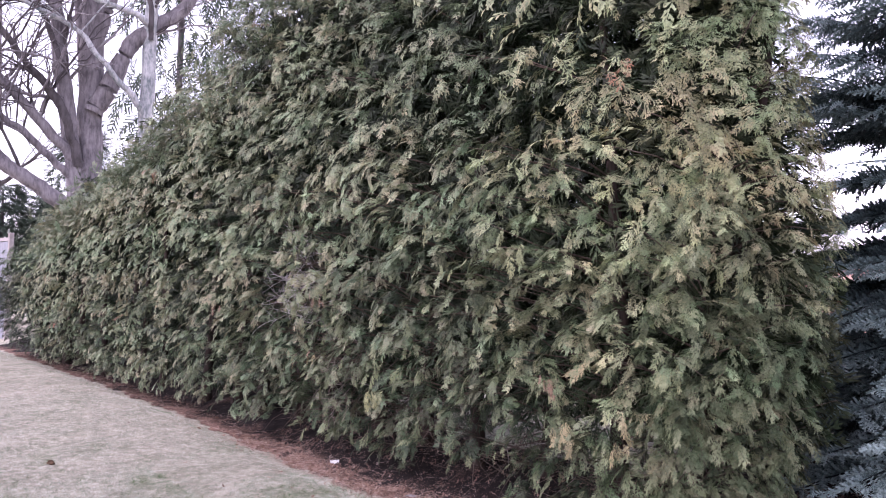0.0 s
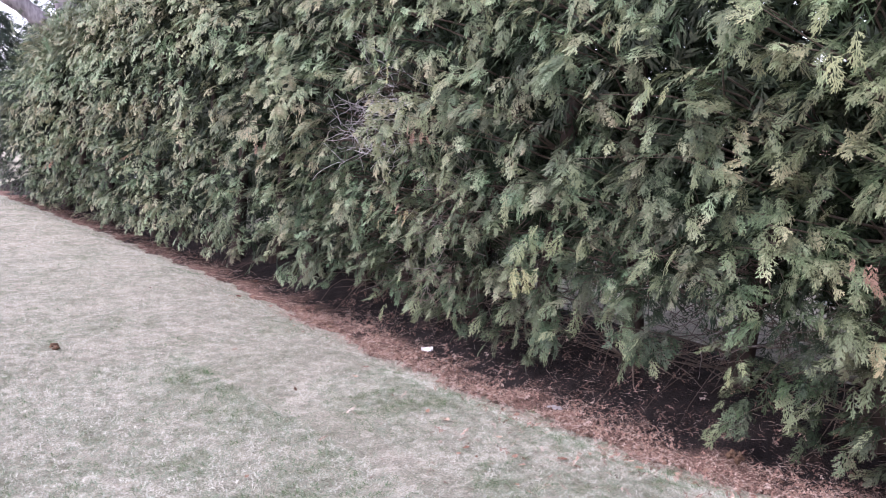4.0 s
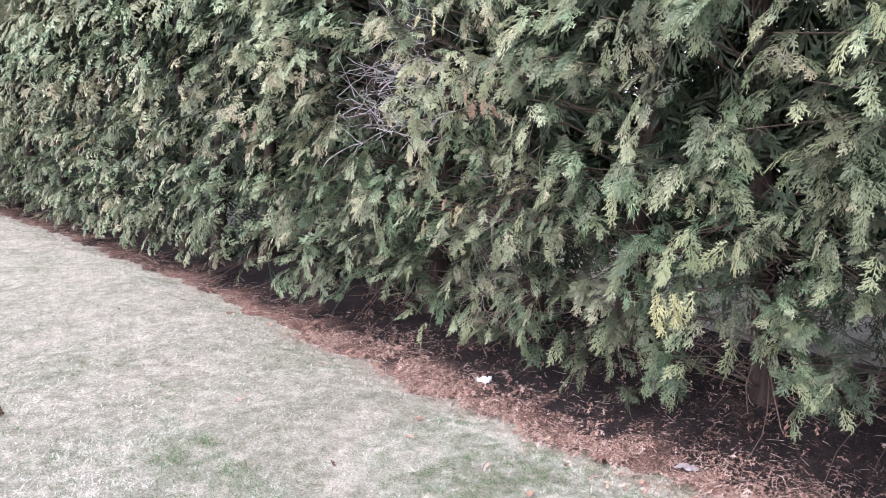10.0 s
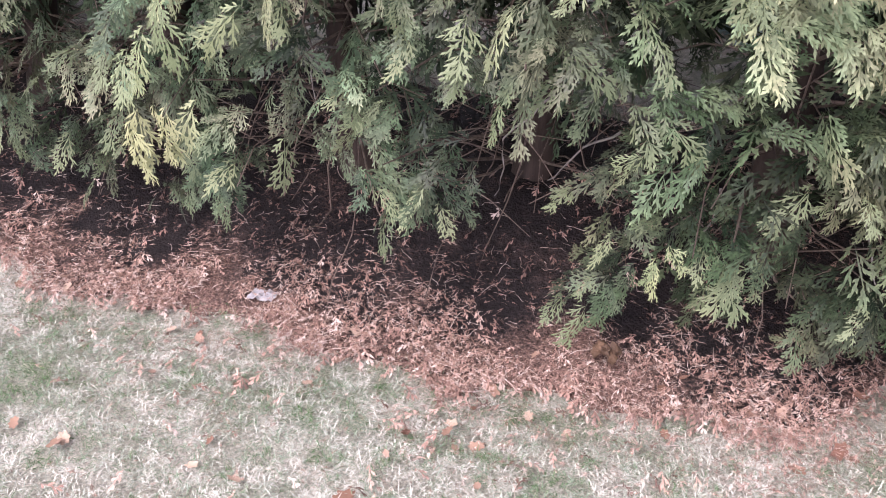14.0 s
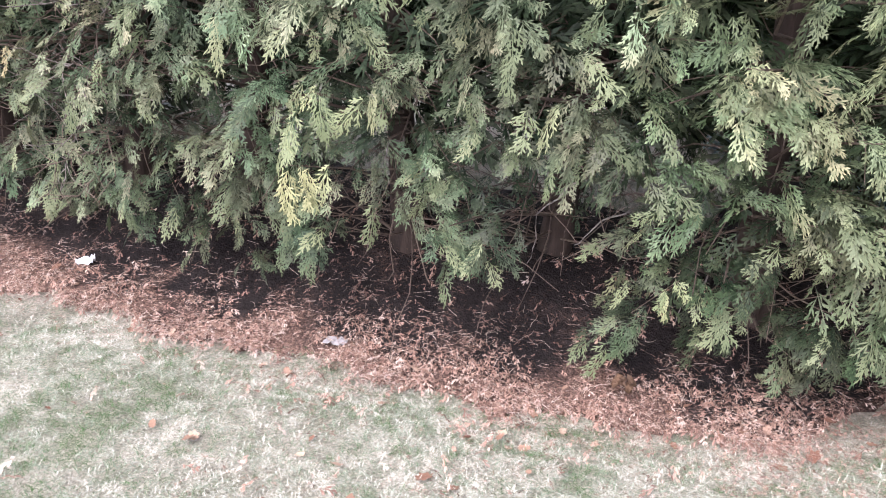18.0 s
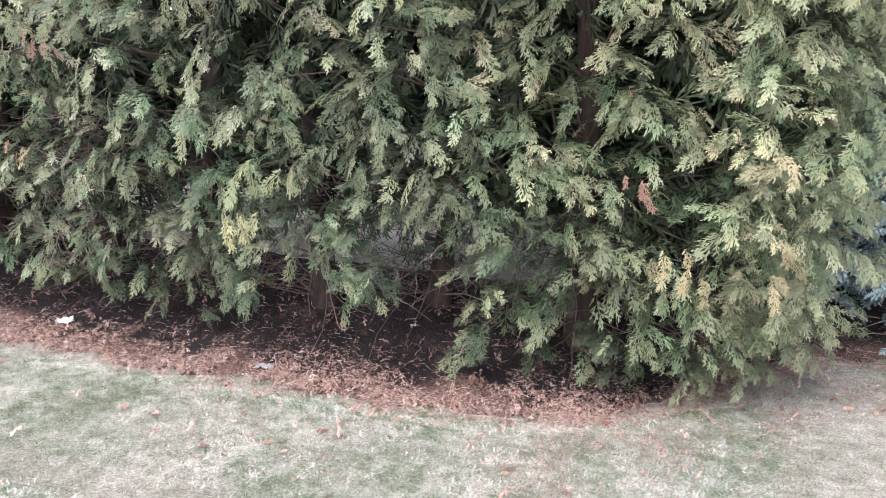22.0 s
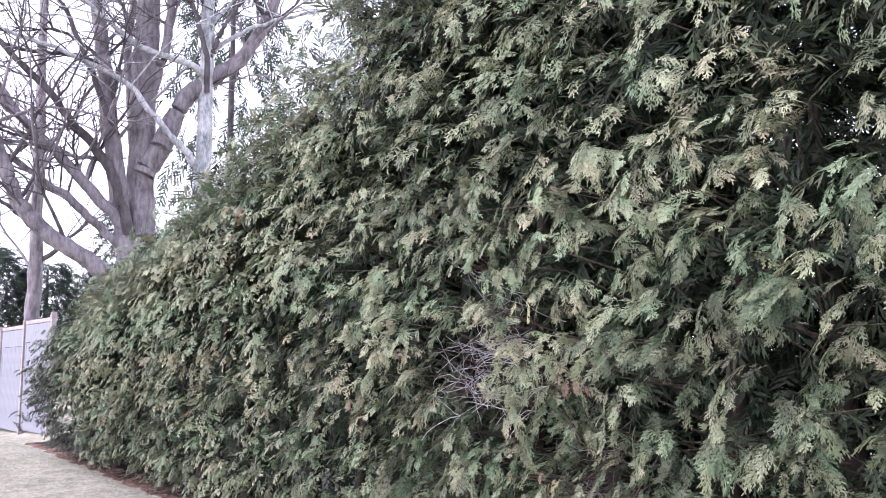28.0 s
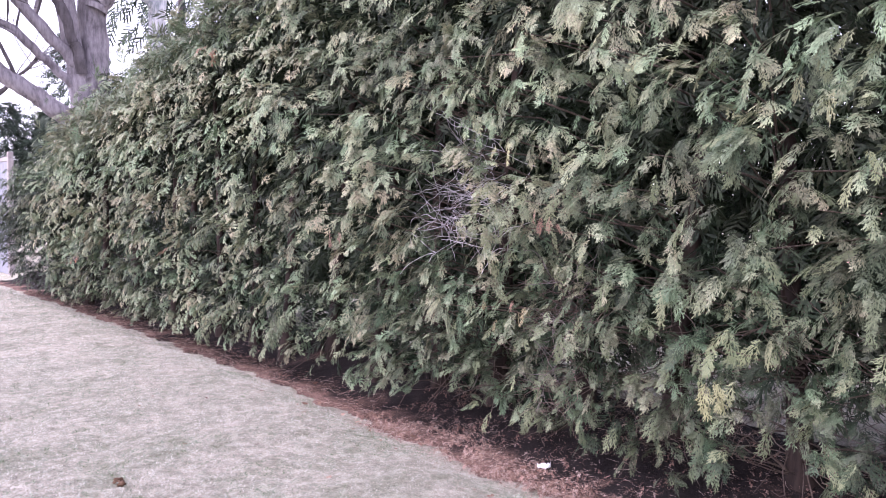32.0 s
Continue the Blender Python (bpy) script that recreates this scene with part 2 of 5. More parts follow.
M_LAWN, M_SOIL = lawn_material(), soil_material()
M_FENCE = plain("weathered_pale_board", (0.15, 0.153, 0.178), (0.25, 0.255, 0.29), 9.0, 0.8, (4, 4, 0.4))
M_RAIL = plain("weathered_tan_rail", (0.22, 0.19, 0.18), (0.36, 0.32, 0.31), 9.0, 0.85)
M_BRICK = plain("salmon_wall", (0.42, 0.24, 0.21), (0.55, 0.34, 0.30), 3.0, 0.85)
M_ROOF = plain("grey_roof", (0.35, 0.34, 0.35), (0.5, 0.49, 0.5), 6.0, 0.85)
M_PAPER = plain("crumpled_paper", (0.55, 0.56, 0.58), (0.70, 0.70, 0.72), 30.0, 0.7)

# ---- mesh helpers ----
rng = np.random.default_rng(11)


def mesh(name, verts, quads, mat, tint=None, smooth=False):
    """One mesh from an array of points and an array of four-cornered faces."""
    verts, quads = np.asarray(verts, np.float32), np.asarray(quads, np.int32)
    me = bpy.data.meshes.new(name)
    me.vertices.add(len(verts))
    me.vertices.foreach_set("co", verts.ravel())
    me.loops.add(quads.size)
    me.loops.foreach_set("vertex_index", quads.ravel())
    me.polygons.add(len(quads))
    me.polygons.foreach_set("loop_start", np.arange(len(quads), dtype=np.int32) * 4)
    if smooth:
        me.polygons.foreach_set("use_smooth", np.ones(len(quads), bool))
    if tint is not None:
        at = me.attributes.new("tint", "FLOAT", "POINT")
        at.data.foreach_set("value", np.asarray(tint, np.float32))
    me.materials.append(mat)
    me.update(calc_edges=True)
    me.validate()
    return me


def part(name, me, parent=None, label=""):
    ob = new(name, me)
    ob.parent = parent
    return tagged(ob, label)


def thing(name, x, y, z, label, category, group="", kind=""):
    ob = new(name)
    ob.location = (x, y, z)
    ob.empty_display_size = 0.1
    return tagged(ob, label, category, group, kind)


def joined(pieces):
    """Arrays of (verts, quads, tint) laid together."""
    vs, qs, ts, n = [], [], [], 0
    for v, q, t in pieces:
        vs.append(v), qs.append(q + n), ts.append(t)
        n += len(v)
    return np.concatenate(vs), np.concatenate(qs), np.concatenate(ts)


def tube(points, radii, sides=6):
    """A round limb through points, with a radius at each."""
    p, r = np.asarray(points, float), np.asarray(radii, float)
    along = np.gradient(p, axis=0)
    along /= np.linalg.norm(along, axis=1)[:, None] + 1e-9
    ref = np.where(np.abs(along[:, 2:3]) > 0.9, [[1.0, 0, 0]], [[0, 0, 1.0]])
    a = np.cross(along, ref)
    a /= np.linalg.norm(a, axis=1)[:, None] + 1e-9
    b = np.cross(along, a)
    ang = np.linspace(0, 2 * np.pi, sides, endpoint=False)
    v = p[:, None] + r[:, None, None] * (np.cos(ang)[None, :, None] * a[:, None] + np.sin(ang)[None, :, None] * b[:, None])
    i, j = np.meshgrid(np.arange(len(p) - 1), np.arange(sides), indexing="ij")
    k = (j + 1) % sides
    q = np.stack([i * sides + j, i * sides + k, (i + 1) * sides + k, (i + 1) * sides + j], -1).reshape(-1, 4)
    return v.reshape(-1, 3), q, np.full(len(p) * sides, 0.5)


def wander(start, way, length, bend, steps, rnd, sag=0.0):
    """A crooked line of points."""
    p, d, out = np.array(start, float), np.array(way, float) / np.linalg.norm(way), [np.array(start, float)]
    for _ in range(steps):
        d = d + rnd.normal(0, bend, 3) + np.array([0, 0, -sag])
        d /= np.linalg.norm(d)
        p = p + d * length / steps
        out.append(p)
    return np.array(out)


def spray(rnd, laterals, subs, width, lean=(36, 54), reach=0.36):
    """A flat cedar spray of length 1 along x, in the xy plane, drooping to -z: a stalk, side twigs and their scaly branchlets."""
    v, q, t = [], [], []

    def blade(a, way, length, w, shade):
        side = np.array([-way[1], way[0]])
        tip, n = a + way * length, len(v)
        v.extend([a - side * w * 0.8, a + side * w * 0.8, tip + side * w * 0.6, tip - side * w * 0.6])
        q.append([n, n + 1, n + 2, n + 3])
        t.extend([shade - 0.06, shade - 0.06, shade + 0.15, shade + 0.15])

    blade(np.zeros(2), np.array([1.0, 0.0]), 1.0, width * 0.9, -0.05)
    for i in range(laterals):
        s = 0.08 + 0.88 * (i + rnd.uniform(-0.3, 0.3)) / laterals
        side = 1 if i % 2 else -1
        ang = side * radians(rnd.uniform(*lean))
        length = (reach * (1 - max(s, 0.0)) ** 0.8 * min(1, 0.5 + s * 2.5) + 0.09) * rnd.uniform(0.65, 1.25)
        way = np.array([math.cos(ang), math.sin(ang)])
        base = np.array([s, 0.0])
        blade(base, way, length, width * (1.0 if subs else 1.5), 0.0)
        for k in range(subs):
            u = 0.25 + 0.6 * k / max(subs - 1, 1)
            a2 = ang + (1 if k % 2 else -1) * radians(rnd.uniform(28, 50))
            blade(base + way * length * u, np.array([math.cos(a2), math.sin(a2)]), length * (0.62 - 0.25 * u) * rnd.uniform(0.7, 1.3), width, 0.03)
    v = np.array(v)
    droop, fold = rnd.uniform(0.3, 1.0), rnd.uniform(0.1, 1.0)
    z = -droop * v[:, 0] ** 2 - fold * v[:, 1] ** 2 + 0.03 * np.sin(9 * v[:, 0] + 7 * v[:, 1])
    return np.column_stack([v, z]), np.array(q), np.array(t)


def fan(rnd, fingers, lobes, wide, reach=0.5):
    """A flat cedar frond of length 1 along x: a stalk with alternate curved fingers, each set with scaly lobes, drooping to -z."""
    v, q, t = [], [], []

    def kite(a, way, length, w, lift, shade):
        side, n = np.array([-way[1], way[0]]), len(v)
        for along, out in ((0.0, 0.0), (0.55, w), (1.0, 0.0), (0.55, -w)):
            p = a + way * length * along + side * out
            v.append([p[0], p[1], lift * abs(p[1])])
            t.append(shade + 0.13 * along - 0.04)
        q.append([n, n + 1, n + 2, n + 3])

    def finger(base, ang, length, lift, shade):
        bend = -0.28 * ang * rnd.uniform(0.3, 1.2)
        steps = max(lobes, 1)
        p = np.array(base)
        way = np.array([math.cos(ang), math.sin(ang)])
        kite(p, np.array([math.cos(ang + bend * 0.4), math.sin(ang + bend * 0.4)]), length, wide * 1.15, lift, shade)
        for k in range(lobes):
            u = (k + 0.6) / steps
            here = ang + bend * u
            a2 = here + (1 if k % 2 else -1) * radians(rnd.uniform(22, 40))
            at = p + length * u * 0.82 * np.array([math.cos(ang + bend * 0.4), math.sin(ang + bend * 0.4)])
            kite(at, np.array([math.cos(a2), math.sin(a2)]), (length * (0.38 - 0.2 * u) + 0.035) * rnd.uniform(0.7, 1.25), wide, lift, shade + 0.03 * u)

    kite(np.zeros(2), np.array([1.0, 0.0]), 0.9, wide * 0.7, 0.0, -0.06)
    for i in range(fingers):
        s = 0.08 + 0.80 * (i + rnd.uniform(-0.35, 0.35)) / fingers
        side = 1 if i % 2 else -1
        length = (reach * (1 - max(s, 0.0)) ** 0.7 * min(1.0, 0.5 + 2.2 * max(s, 0.0)) + 0.10) * rnd.uniform(0.6, 1.25)
        finger([s, 0.0], side * radians(rnd.uniform(28, 52)), length, rnd.normal(-0.1, 0.22), -0.04 + 0.08 * s)
    finger([0.66, 0.0], radians(rnd.uniform(-8, 8)), 0.36, 0.0, 0.04)
    v = np.array(v)
    droop, fold, twist = rnd.uniform(0.25, 0.95), rnd.uniform(0.1, 0.8), rnd.normal(0, 0.25)
    v[:, 2] += -droop * v[:, 0] ** 2 - fold * v[:, 1] ** 2 + twist * v[:, 0] * v[:, 1]
    return v, np.array(q), np.array(t)


SPRAY_FINE = [fan(rng, 9, 5, 0.0175, 0.44) for _ in range(10)]
SPRAY_MID = [fan(rng, 7, 3, 0.0235, 0.44) for _ in range(9)]
SPRAY_INNER = [fan(rng, 8, 0, 0.036, 0.5) for _ in range(6)]
SPRAY_DEEP = [fan(rng, 7, 1, 0.028, 0.44) for _ in range(6)]
SPRAY_FAR = [spray(rng, 9, 0, 0.03) for _ in range(5)]
SPRAY_BACK = [fan(rng, 6, 2, 0.04, 0.42) for _ in range(6)]


def frames_of(way, up):
    """Turn matrices (columns: along, across, normal) for sprays that point along way and face up."""
    x = way / np.linalg.norm(way, axis=1)[:, None]
    n = up - (up * x).sum(1)[:, None] * x
    n /= np.linalg.norm(n, axis=1)[:, None] + 1e-9
    return np.stack([x, np.cross(n, x), n], -1)


def spread(shapes, place, turn, size, tint, rnd):
    """Many copies of a few shapes as one array set."""
    which, pieces = rnd.integers(0, len(shapes), len(place)), []
    for k, (v, q, t) in enumerate(shapes):
        sel = np.nonzero(which == k)[0]
        if not len(sel):
            continue
        pts = np.einsum("nij,vj->nvi", turn[sel], v) * size[sel][:, None, None] + place[sel][:, None]
        quads = q[None] + (np.arange(len(sel)) * len(v))[:, None, None]
        pieces.append((pts.reshape(-1, 3), quads.reshape(-1, 4), (tint[sel][:, None] + t[None]).ravel()))
    return joined(pieces)


# ---- ground ----

EDGE_X = [-16.0, -10.0, -4.0, -1.0, -0.2, 0.5, 1.2, 2.0, 2.6, 3.0, 3.35, 3.6, 3.95, 4.4, 7.6]
EDGE_Y = [0.25, 0.2, 0.02, -0.22, -0.30, -0.35, -0.31, -0.28, -0.2, -0.03, 0.35, 0.68, 1.08, 1.18, 1.3]


def hill(x, y):
    """Gentle lumps; a shallow dip along the lawn's edge, and a low mound under the hedge; the land falls off past the fence."""
    over = np.clip((np.interp(x, EDGE_X, EDGE_Y) - y) / 0.4, 0.0, 1.0)
    over = over * over * (3 - 2 * over) * np.interp(-y, [0.9, 2.2], [1.0, 0.5])
    mound = np.clip((y - np.interp(x, EDGE_X, EDGE_Y) - 0.3) / 0.7, 0.0, 1.0)
    mound = 0.18 * mound * mound * (3 - 2 * mound) * np.interp(y, [3.0, 7.0], [1.0, 0.0])
    return mound + np.interp(x, [-40, -30, -16], [-0.5, -0.45, 0.0]) + 0.008 * np.sin(1.7 * x + 0.6) * np.cos(1.3 * y) + 0.005 * np.sin(5.1 * x + 2.2 * y) - 0.04 + 0.085 * over


def bed_edge(x):
    """The front edge of the mulch bed at x."""
    return np.interp(x, EDGE_X, EDGE_Y) + 0.035 * np.sin(6.1 * x) + 0.03 * np.sin(14.7 * x + 1.0) + 0.015 * np.sin(37 * x)


def sheet(name, xs, ys, height, mat, label, category):
    x, y = np.meshgrid(xs, ys, indexing="ij")
    v = np.column_stack([x.ravel(), y.ravel(), height(x, y).ravel()])
    i, j = np.meshgrid(np.arange(len(xs) - 1), np.arange(len(ys) - 1), indexing="ij")
    m = len(ys)
    q = np.stack([i * m + j, (i + 1) * m + j, (i + 1) * m + j + 1, i * m + j + 1], -1).reshape(-1, 4)
    return tagged(new(name, mesh(name, v, q, mat, smooth=True)), label, category, kind="structure")


far_steps = [-600, -200, -80, -40]
sheet("ground", np.r_[far_steps, np.arange(-24, 14, 0.2), 20, 40, 80, 200, 600], np.r_[far_steps, np.arange(-8, -1.4, 0.2), np.arange(-1.4, 1.6, 0.05), np.arange(1.6, 8, 0.2), 12, 20, 40, 80, 200, 600],
      lambda x, y: np.where((x > -42) & (x < 26) & (np.abs(y) < 10), hill(x, y), 0.0) - np.where((y > 1.0) & (y < 1.2) & (x < 2.5) & (x > -15), 0.02, 0.0), M_LAWN, "dormant straw-coloured lawn with faint green patches", "lawn")

bx = np.arange(-15.8, 7.6, 0.06)
across = np.r_[0, 0.012, 0.03, np.linspace(0.06, 1, 40)]
bv, bt, n_across = [], [], len(across)
for x in bx:
    e = bed_edge(x) - 0.02
    back_y = 1.3 + 0.06 * math.sin(5 * x) if x < 2.5 else 1.3 + min(1.0, (x - 2.5) / 0.9) * 4.95
    yy = e + across * (back_y - e)
    lump = np.array([0.022 * noise.noise((x * 4, y * 4, 0.3)) + 0.012 * noise.noise((x * 15, y * 15, 1.3)) for y in yy])
    rise = np.minimum(1, across * 14)
    bt.append(np.array([max(0.0, 1.05 - (y - e) / 0.5) + 0.55 * noise.noise((x * 5, y * 5, 2.3)) + 0.55 * noise.noise((x * 1.9, y * 2.4, 5.3)) for y in yy]))
    bv.append(np.column_stack([np.full(n_across, x), yy, hill(x, yy) - 0.012 * (1 - rise) + rise * (0.018 + np.maximum(lump, -0.012))]))
bi, bj = np.meshgrid(np.arange(len(bx) - 1), np.arange(n_across - 1), indexing="ij")
bq = np.stack([bi * n_across + bj, (bi + 1) * n_across + bj, (bi + 1) * n_across + bj + 1, bi * n_across + bj + 1], -1).reshape(-1, 4)
tagged(new("mulch_bed", mesh("mulch_bed", np.concatenate(bv), bq, M_SOIL, np.concatenate(bt), smooth=True)), "dark bare soil bed under the cedar hedge", "soil bed", kind="structure")

# ---- cedar hedge ----
TRUNKS = [3.30, 2.72, 1.90, 1.30, 0.42, -0.22, -1.05]
while TRUNKS[-1] > -12.0:
    TRUNKS.append(TRUNKS[-1] - 0.78 - 0.16 * math.sin(len(TRUNKS) * 2.3))
TRUNK_Y = [0.62 + 0.09 * math.sin(i * 3.7) for i in range(len(TRUNKS))]
HEAD_X = [-12.9, -12.2, -11.2, -10.0, -8.5, -7.0, -5.0, -3.5, -2.0, 4.4]
HEAD_Z = [1.35, 1.85, 2.35, 2.9, 3.38, 3.6, 4.0, 4.45, 5.15, 5.7]
FOOT_X = [-15, -2.0, -1.25, -0.95, -0.65, -0.4, 0.1, 0.35, 0.7, 1.05, 1.25, 2.05, 2.3, 3.0, 3.5, 4.2]
FOOT_Z = [0.17, 0.17, 0.18, 0.42, 0.38, 0.18, 0.2, 0.22, 0.2, 0.2, 0.34, 0.38, 0.2, 0.18, 0.2, 0.3]
END_X = 4.08
FACE_Z = [0.0, 0.3, 0.6, 1.0, 1.8, 2.8, 3.8, 4.6, 5.3, 6.0]
FACE_Y = [0.1, -0.12, -0.3, -0.44, -0.60, -0.66, -0.52, -0.28, 0.1, 0.75]


def head(x):
    return np.interp(x, HEAD_X, HEAD_Z)


def face(x, z):
    """How far forward the hedge's front lies, with the bulge of each tree and lumps of single boughs."""
    y = np.interp(z * 5.8 / head(x) if head(x) < 5.0 and z > 2.2 else z, FACE_Z, FACE_Y)
    lump = 0.13 * noise.noise((x * 1.3, z * 1.1, 4.0)) + 0.09 * noise.noise((x * 3.1, z * 2.8, 9.0))
    turn = max(0.0, x - 3.3) / (END_X - 3.3)
    return y - lump + 1.35 * (1 - math.sqrt(max(0.0, 1 - min(turn, 1.0) ** 2.4)))


HOLLOWS = [(-0.62, 1.62, 0.34, 0.30), (0.98, 1.50, 0.13, 0.15), (1.5, 0.5, 0.14, 0.12), (2.05, 0.55, 0.15, 0.14), (2.75, 0.45, 0.12, 0.1), (-2.6, 0.35, 0.16, 0.2), (3.05, 0.95, 0.12, 0.1)]


def hollow(x, z):
    return any(((x - a) / c) ** 2 + ((z - b) / d) ** 2 < 1 for a, b, c, d in HOLLOWS)


def nearest_tree(x):
    return int(np.argmin(np.abs(np.array(TRUNKS) - x)))


def hue(x, z):
    """Foliage hue of a bough: greener inside the row, olive and yellow at the sunny end, brownish patches; lowered near
    the ground as painted shade.
    """
    v = 0.45 + 0.22 * noise.noise((x * 0.9, z * 0.9, 2.0)) + 0.11 * noise.noise((x * 3.3, z * 3.3, 7.0))
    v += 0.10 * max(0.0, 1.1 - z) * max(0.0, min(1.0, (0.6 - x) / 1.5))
    # painted light: tone climbs with height, low boughs are shaded by colour
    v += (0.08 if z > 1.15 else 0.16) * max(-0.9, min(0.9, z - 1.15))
    v += 0.05 * max(0.0, min(1.0, 1.0 - x)) + 0.045 * max(0.0, min(1.0, (x + 0.8) / 0.8)) - 0.06 * max(0.0, min(1.0, -1.5 - x))
    v -= 0.06 * max(0.0, min(1.0, (x - 1.3) / 0.5)) * (1.0 if z < 2.0 else 0.3)
    v += 0.18 * max(0.0, min(1.0, (x - 2.7) / 0.9)) + 0.10 * max(0.0, min(1.0, (-x - 0.6) / 2.5)) - 0.35 * max(0.0, min(1.0, (-x - 9.3) / 1.4))
    # extra shade under the skirt, put into the hue of the low boughs
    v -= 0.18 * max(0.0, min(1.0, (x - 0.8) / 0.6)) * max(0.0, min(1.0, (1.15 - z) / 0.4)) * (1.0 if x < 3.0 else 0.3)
    return v


boughs = [[] for _ in TRUNKS]  # of (tip, out, detail, hue)
for x0 in np.arange(-12.7, 4.1, 0.145):
    for z0 in np.arange(0.14, 5.9, 0.145):
        x, z = x0 + rng.uniform(-0.085, 0.085), z0 + rng.uniform(-0.085, 0.085)
        near = x > -1.6 and z < 2.6
        seen = z < 3.3 + 0.55 * max(0.0, 2.5 - x)
        keep = 1.0 if near else (0.85 if seen else 0.5)
        if rng.uniform() > keep or z > head(x) - 0.1 + 0.25 * noise.noise((x * 2, 0, 5)) or hollow(x, z):
            continue
        if z < np.interp(x, FOOT_X, FOOT_Z) + rng.uniform(-0.05, 0.08):
            continue
        if z < 1.0 and x > -0.2 and rng.uniform() < 0.05:
            continue
        if ((x - 0.2) / 0.32) ** 2 + ((z - 0.95) / 0.36) ** 2 < 1 and rng.uniform() < 0.5:  # a thin, half-dead patch
            continue
        if x > 3.34 + np.interp(z, [0.2, 0.6, 1.2, 2.0, 3.0, 4.2, 5.6], [0.42, 0.58, 0.74, 0.74, 0.54, 0.32, 0.1]):
            continue
        if z > 0.6 and x > -7 and noise.noise((x * 2.6, z * 3.2, 17.0)) < -0.33 and rng.uniform() < 0.6:
            continue
        tip = np.array([x, face(x, z) + 0.08 + abs(rng.normal(0, 0.12)), z])
        out = np.array([0.9 * max(0.0, x - 3.2) + rng.normal(0, 0.25), -1.0 + 0.8 * max(0.0, x - 3.3), rng.normal(0.05, 0.2)])
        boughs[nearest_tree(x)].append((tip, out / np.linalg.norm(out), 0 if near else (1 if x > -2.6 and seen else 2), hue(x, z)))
# the rounded end of the row
for a0 in np.arange(10, 150, 9.0):
    for z0 in np.arange(0.3, 5.6, 0.17):
        a, z = radians(a0 + rng.uniform(-4.5, 4.5)), z0 + rng.uniform(-0.085, 0.085)
        wide = np.interp(z, [0.2, 0.6, 1.2, 2.0, 3.0, 4.2, 5.6], [0.34, 0.48, 0.62, 0.66, 0.50, 0.30, 0.1]) + 0.14 * noise.noise((a * 2, z * 1.6, 3.0))
        tip = np.array([3.32 + wide * math.sin(a), 0.80 - 1.45 * wide * math.cos(a), z])
        out = np.array([math.sin(a), -math.cos(a), rng.normal(0.05, 0.15)])
        boughs[0].append((tip, out, 0 if z < 2.6 and a0 < 110 else (1 if z < 3.6 else 2), hue(tip[0], z) + 0.03))
# the back of the row and its crest
for x0 in np.arange(-12.6, 3.9, 0.27):
    for z0 in np.arange(0.25, 5.9, 0.34):
        x, z = x0 + rng.uniform(-0.15, 0.15), z0 + rng.uniform(-0.15, 0.15)
        if z > head(x) or x > np.interp(z, [0.2, 2.0, 2.8, 3.5, 5.6], [3.4, 3.35, 3.0, 2.7, 2.5]) or (z < 0.5 and x > -0.4) or (z < 1.1 and x > -0.4 and rng.uniform() < 0.4):
            continue
        tip = np.array([x, 2.2 - 0.5 * (z / head(x)) ** 3 + 0.2 * noise.noise((x, z, 8.0)), z])
        boughs[nearest_tree(x)].append((tip, np.array([rng.normal(0, 0.2), 1.0, 0.1]), 2, hue(x, z)))
for x0 in np.arange(-12.7, 3.9, 0.17):
    for y0 in np.arange(-0.3, 1.9, 0.2 if x0 < -1 else 0.4):
        x, y = x0 + rng.uniform(-0.1, 0.1), y0 + rng.uniform(-0.1, 0.1)
        peak = min(abs(x - t) for t in TRUNKS)
        top = head(x) - 0.28 - 0.3 * peak - 0.35 * (y - 0.5) ** 2
        boughs[nearest_tree(x)].append((np.array([x, y, top - 0.06]), np.array([rng.normal(0, 0.4), rng.normal(-0.8, 0.3), 0.75]), 2, hue(x, top) - 0.02))


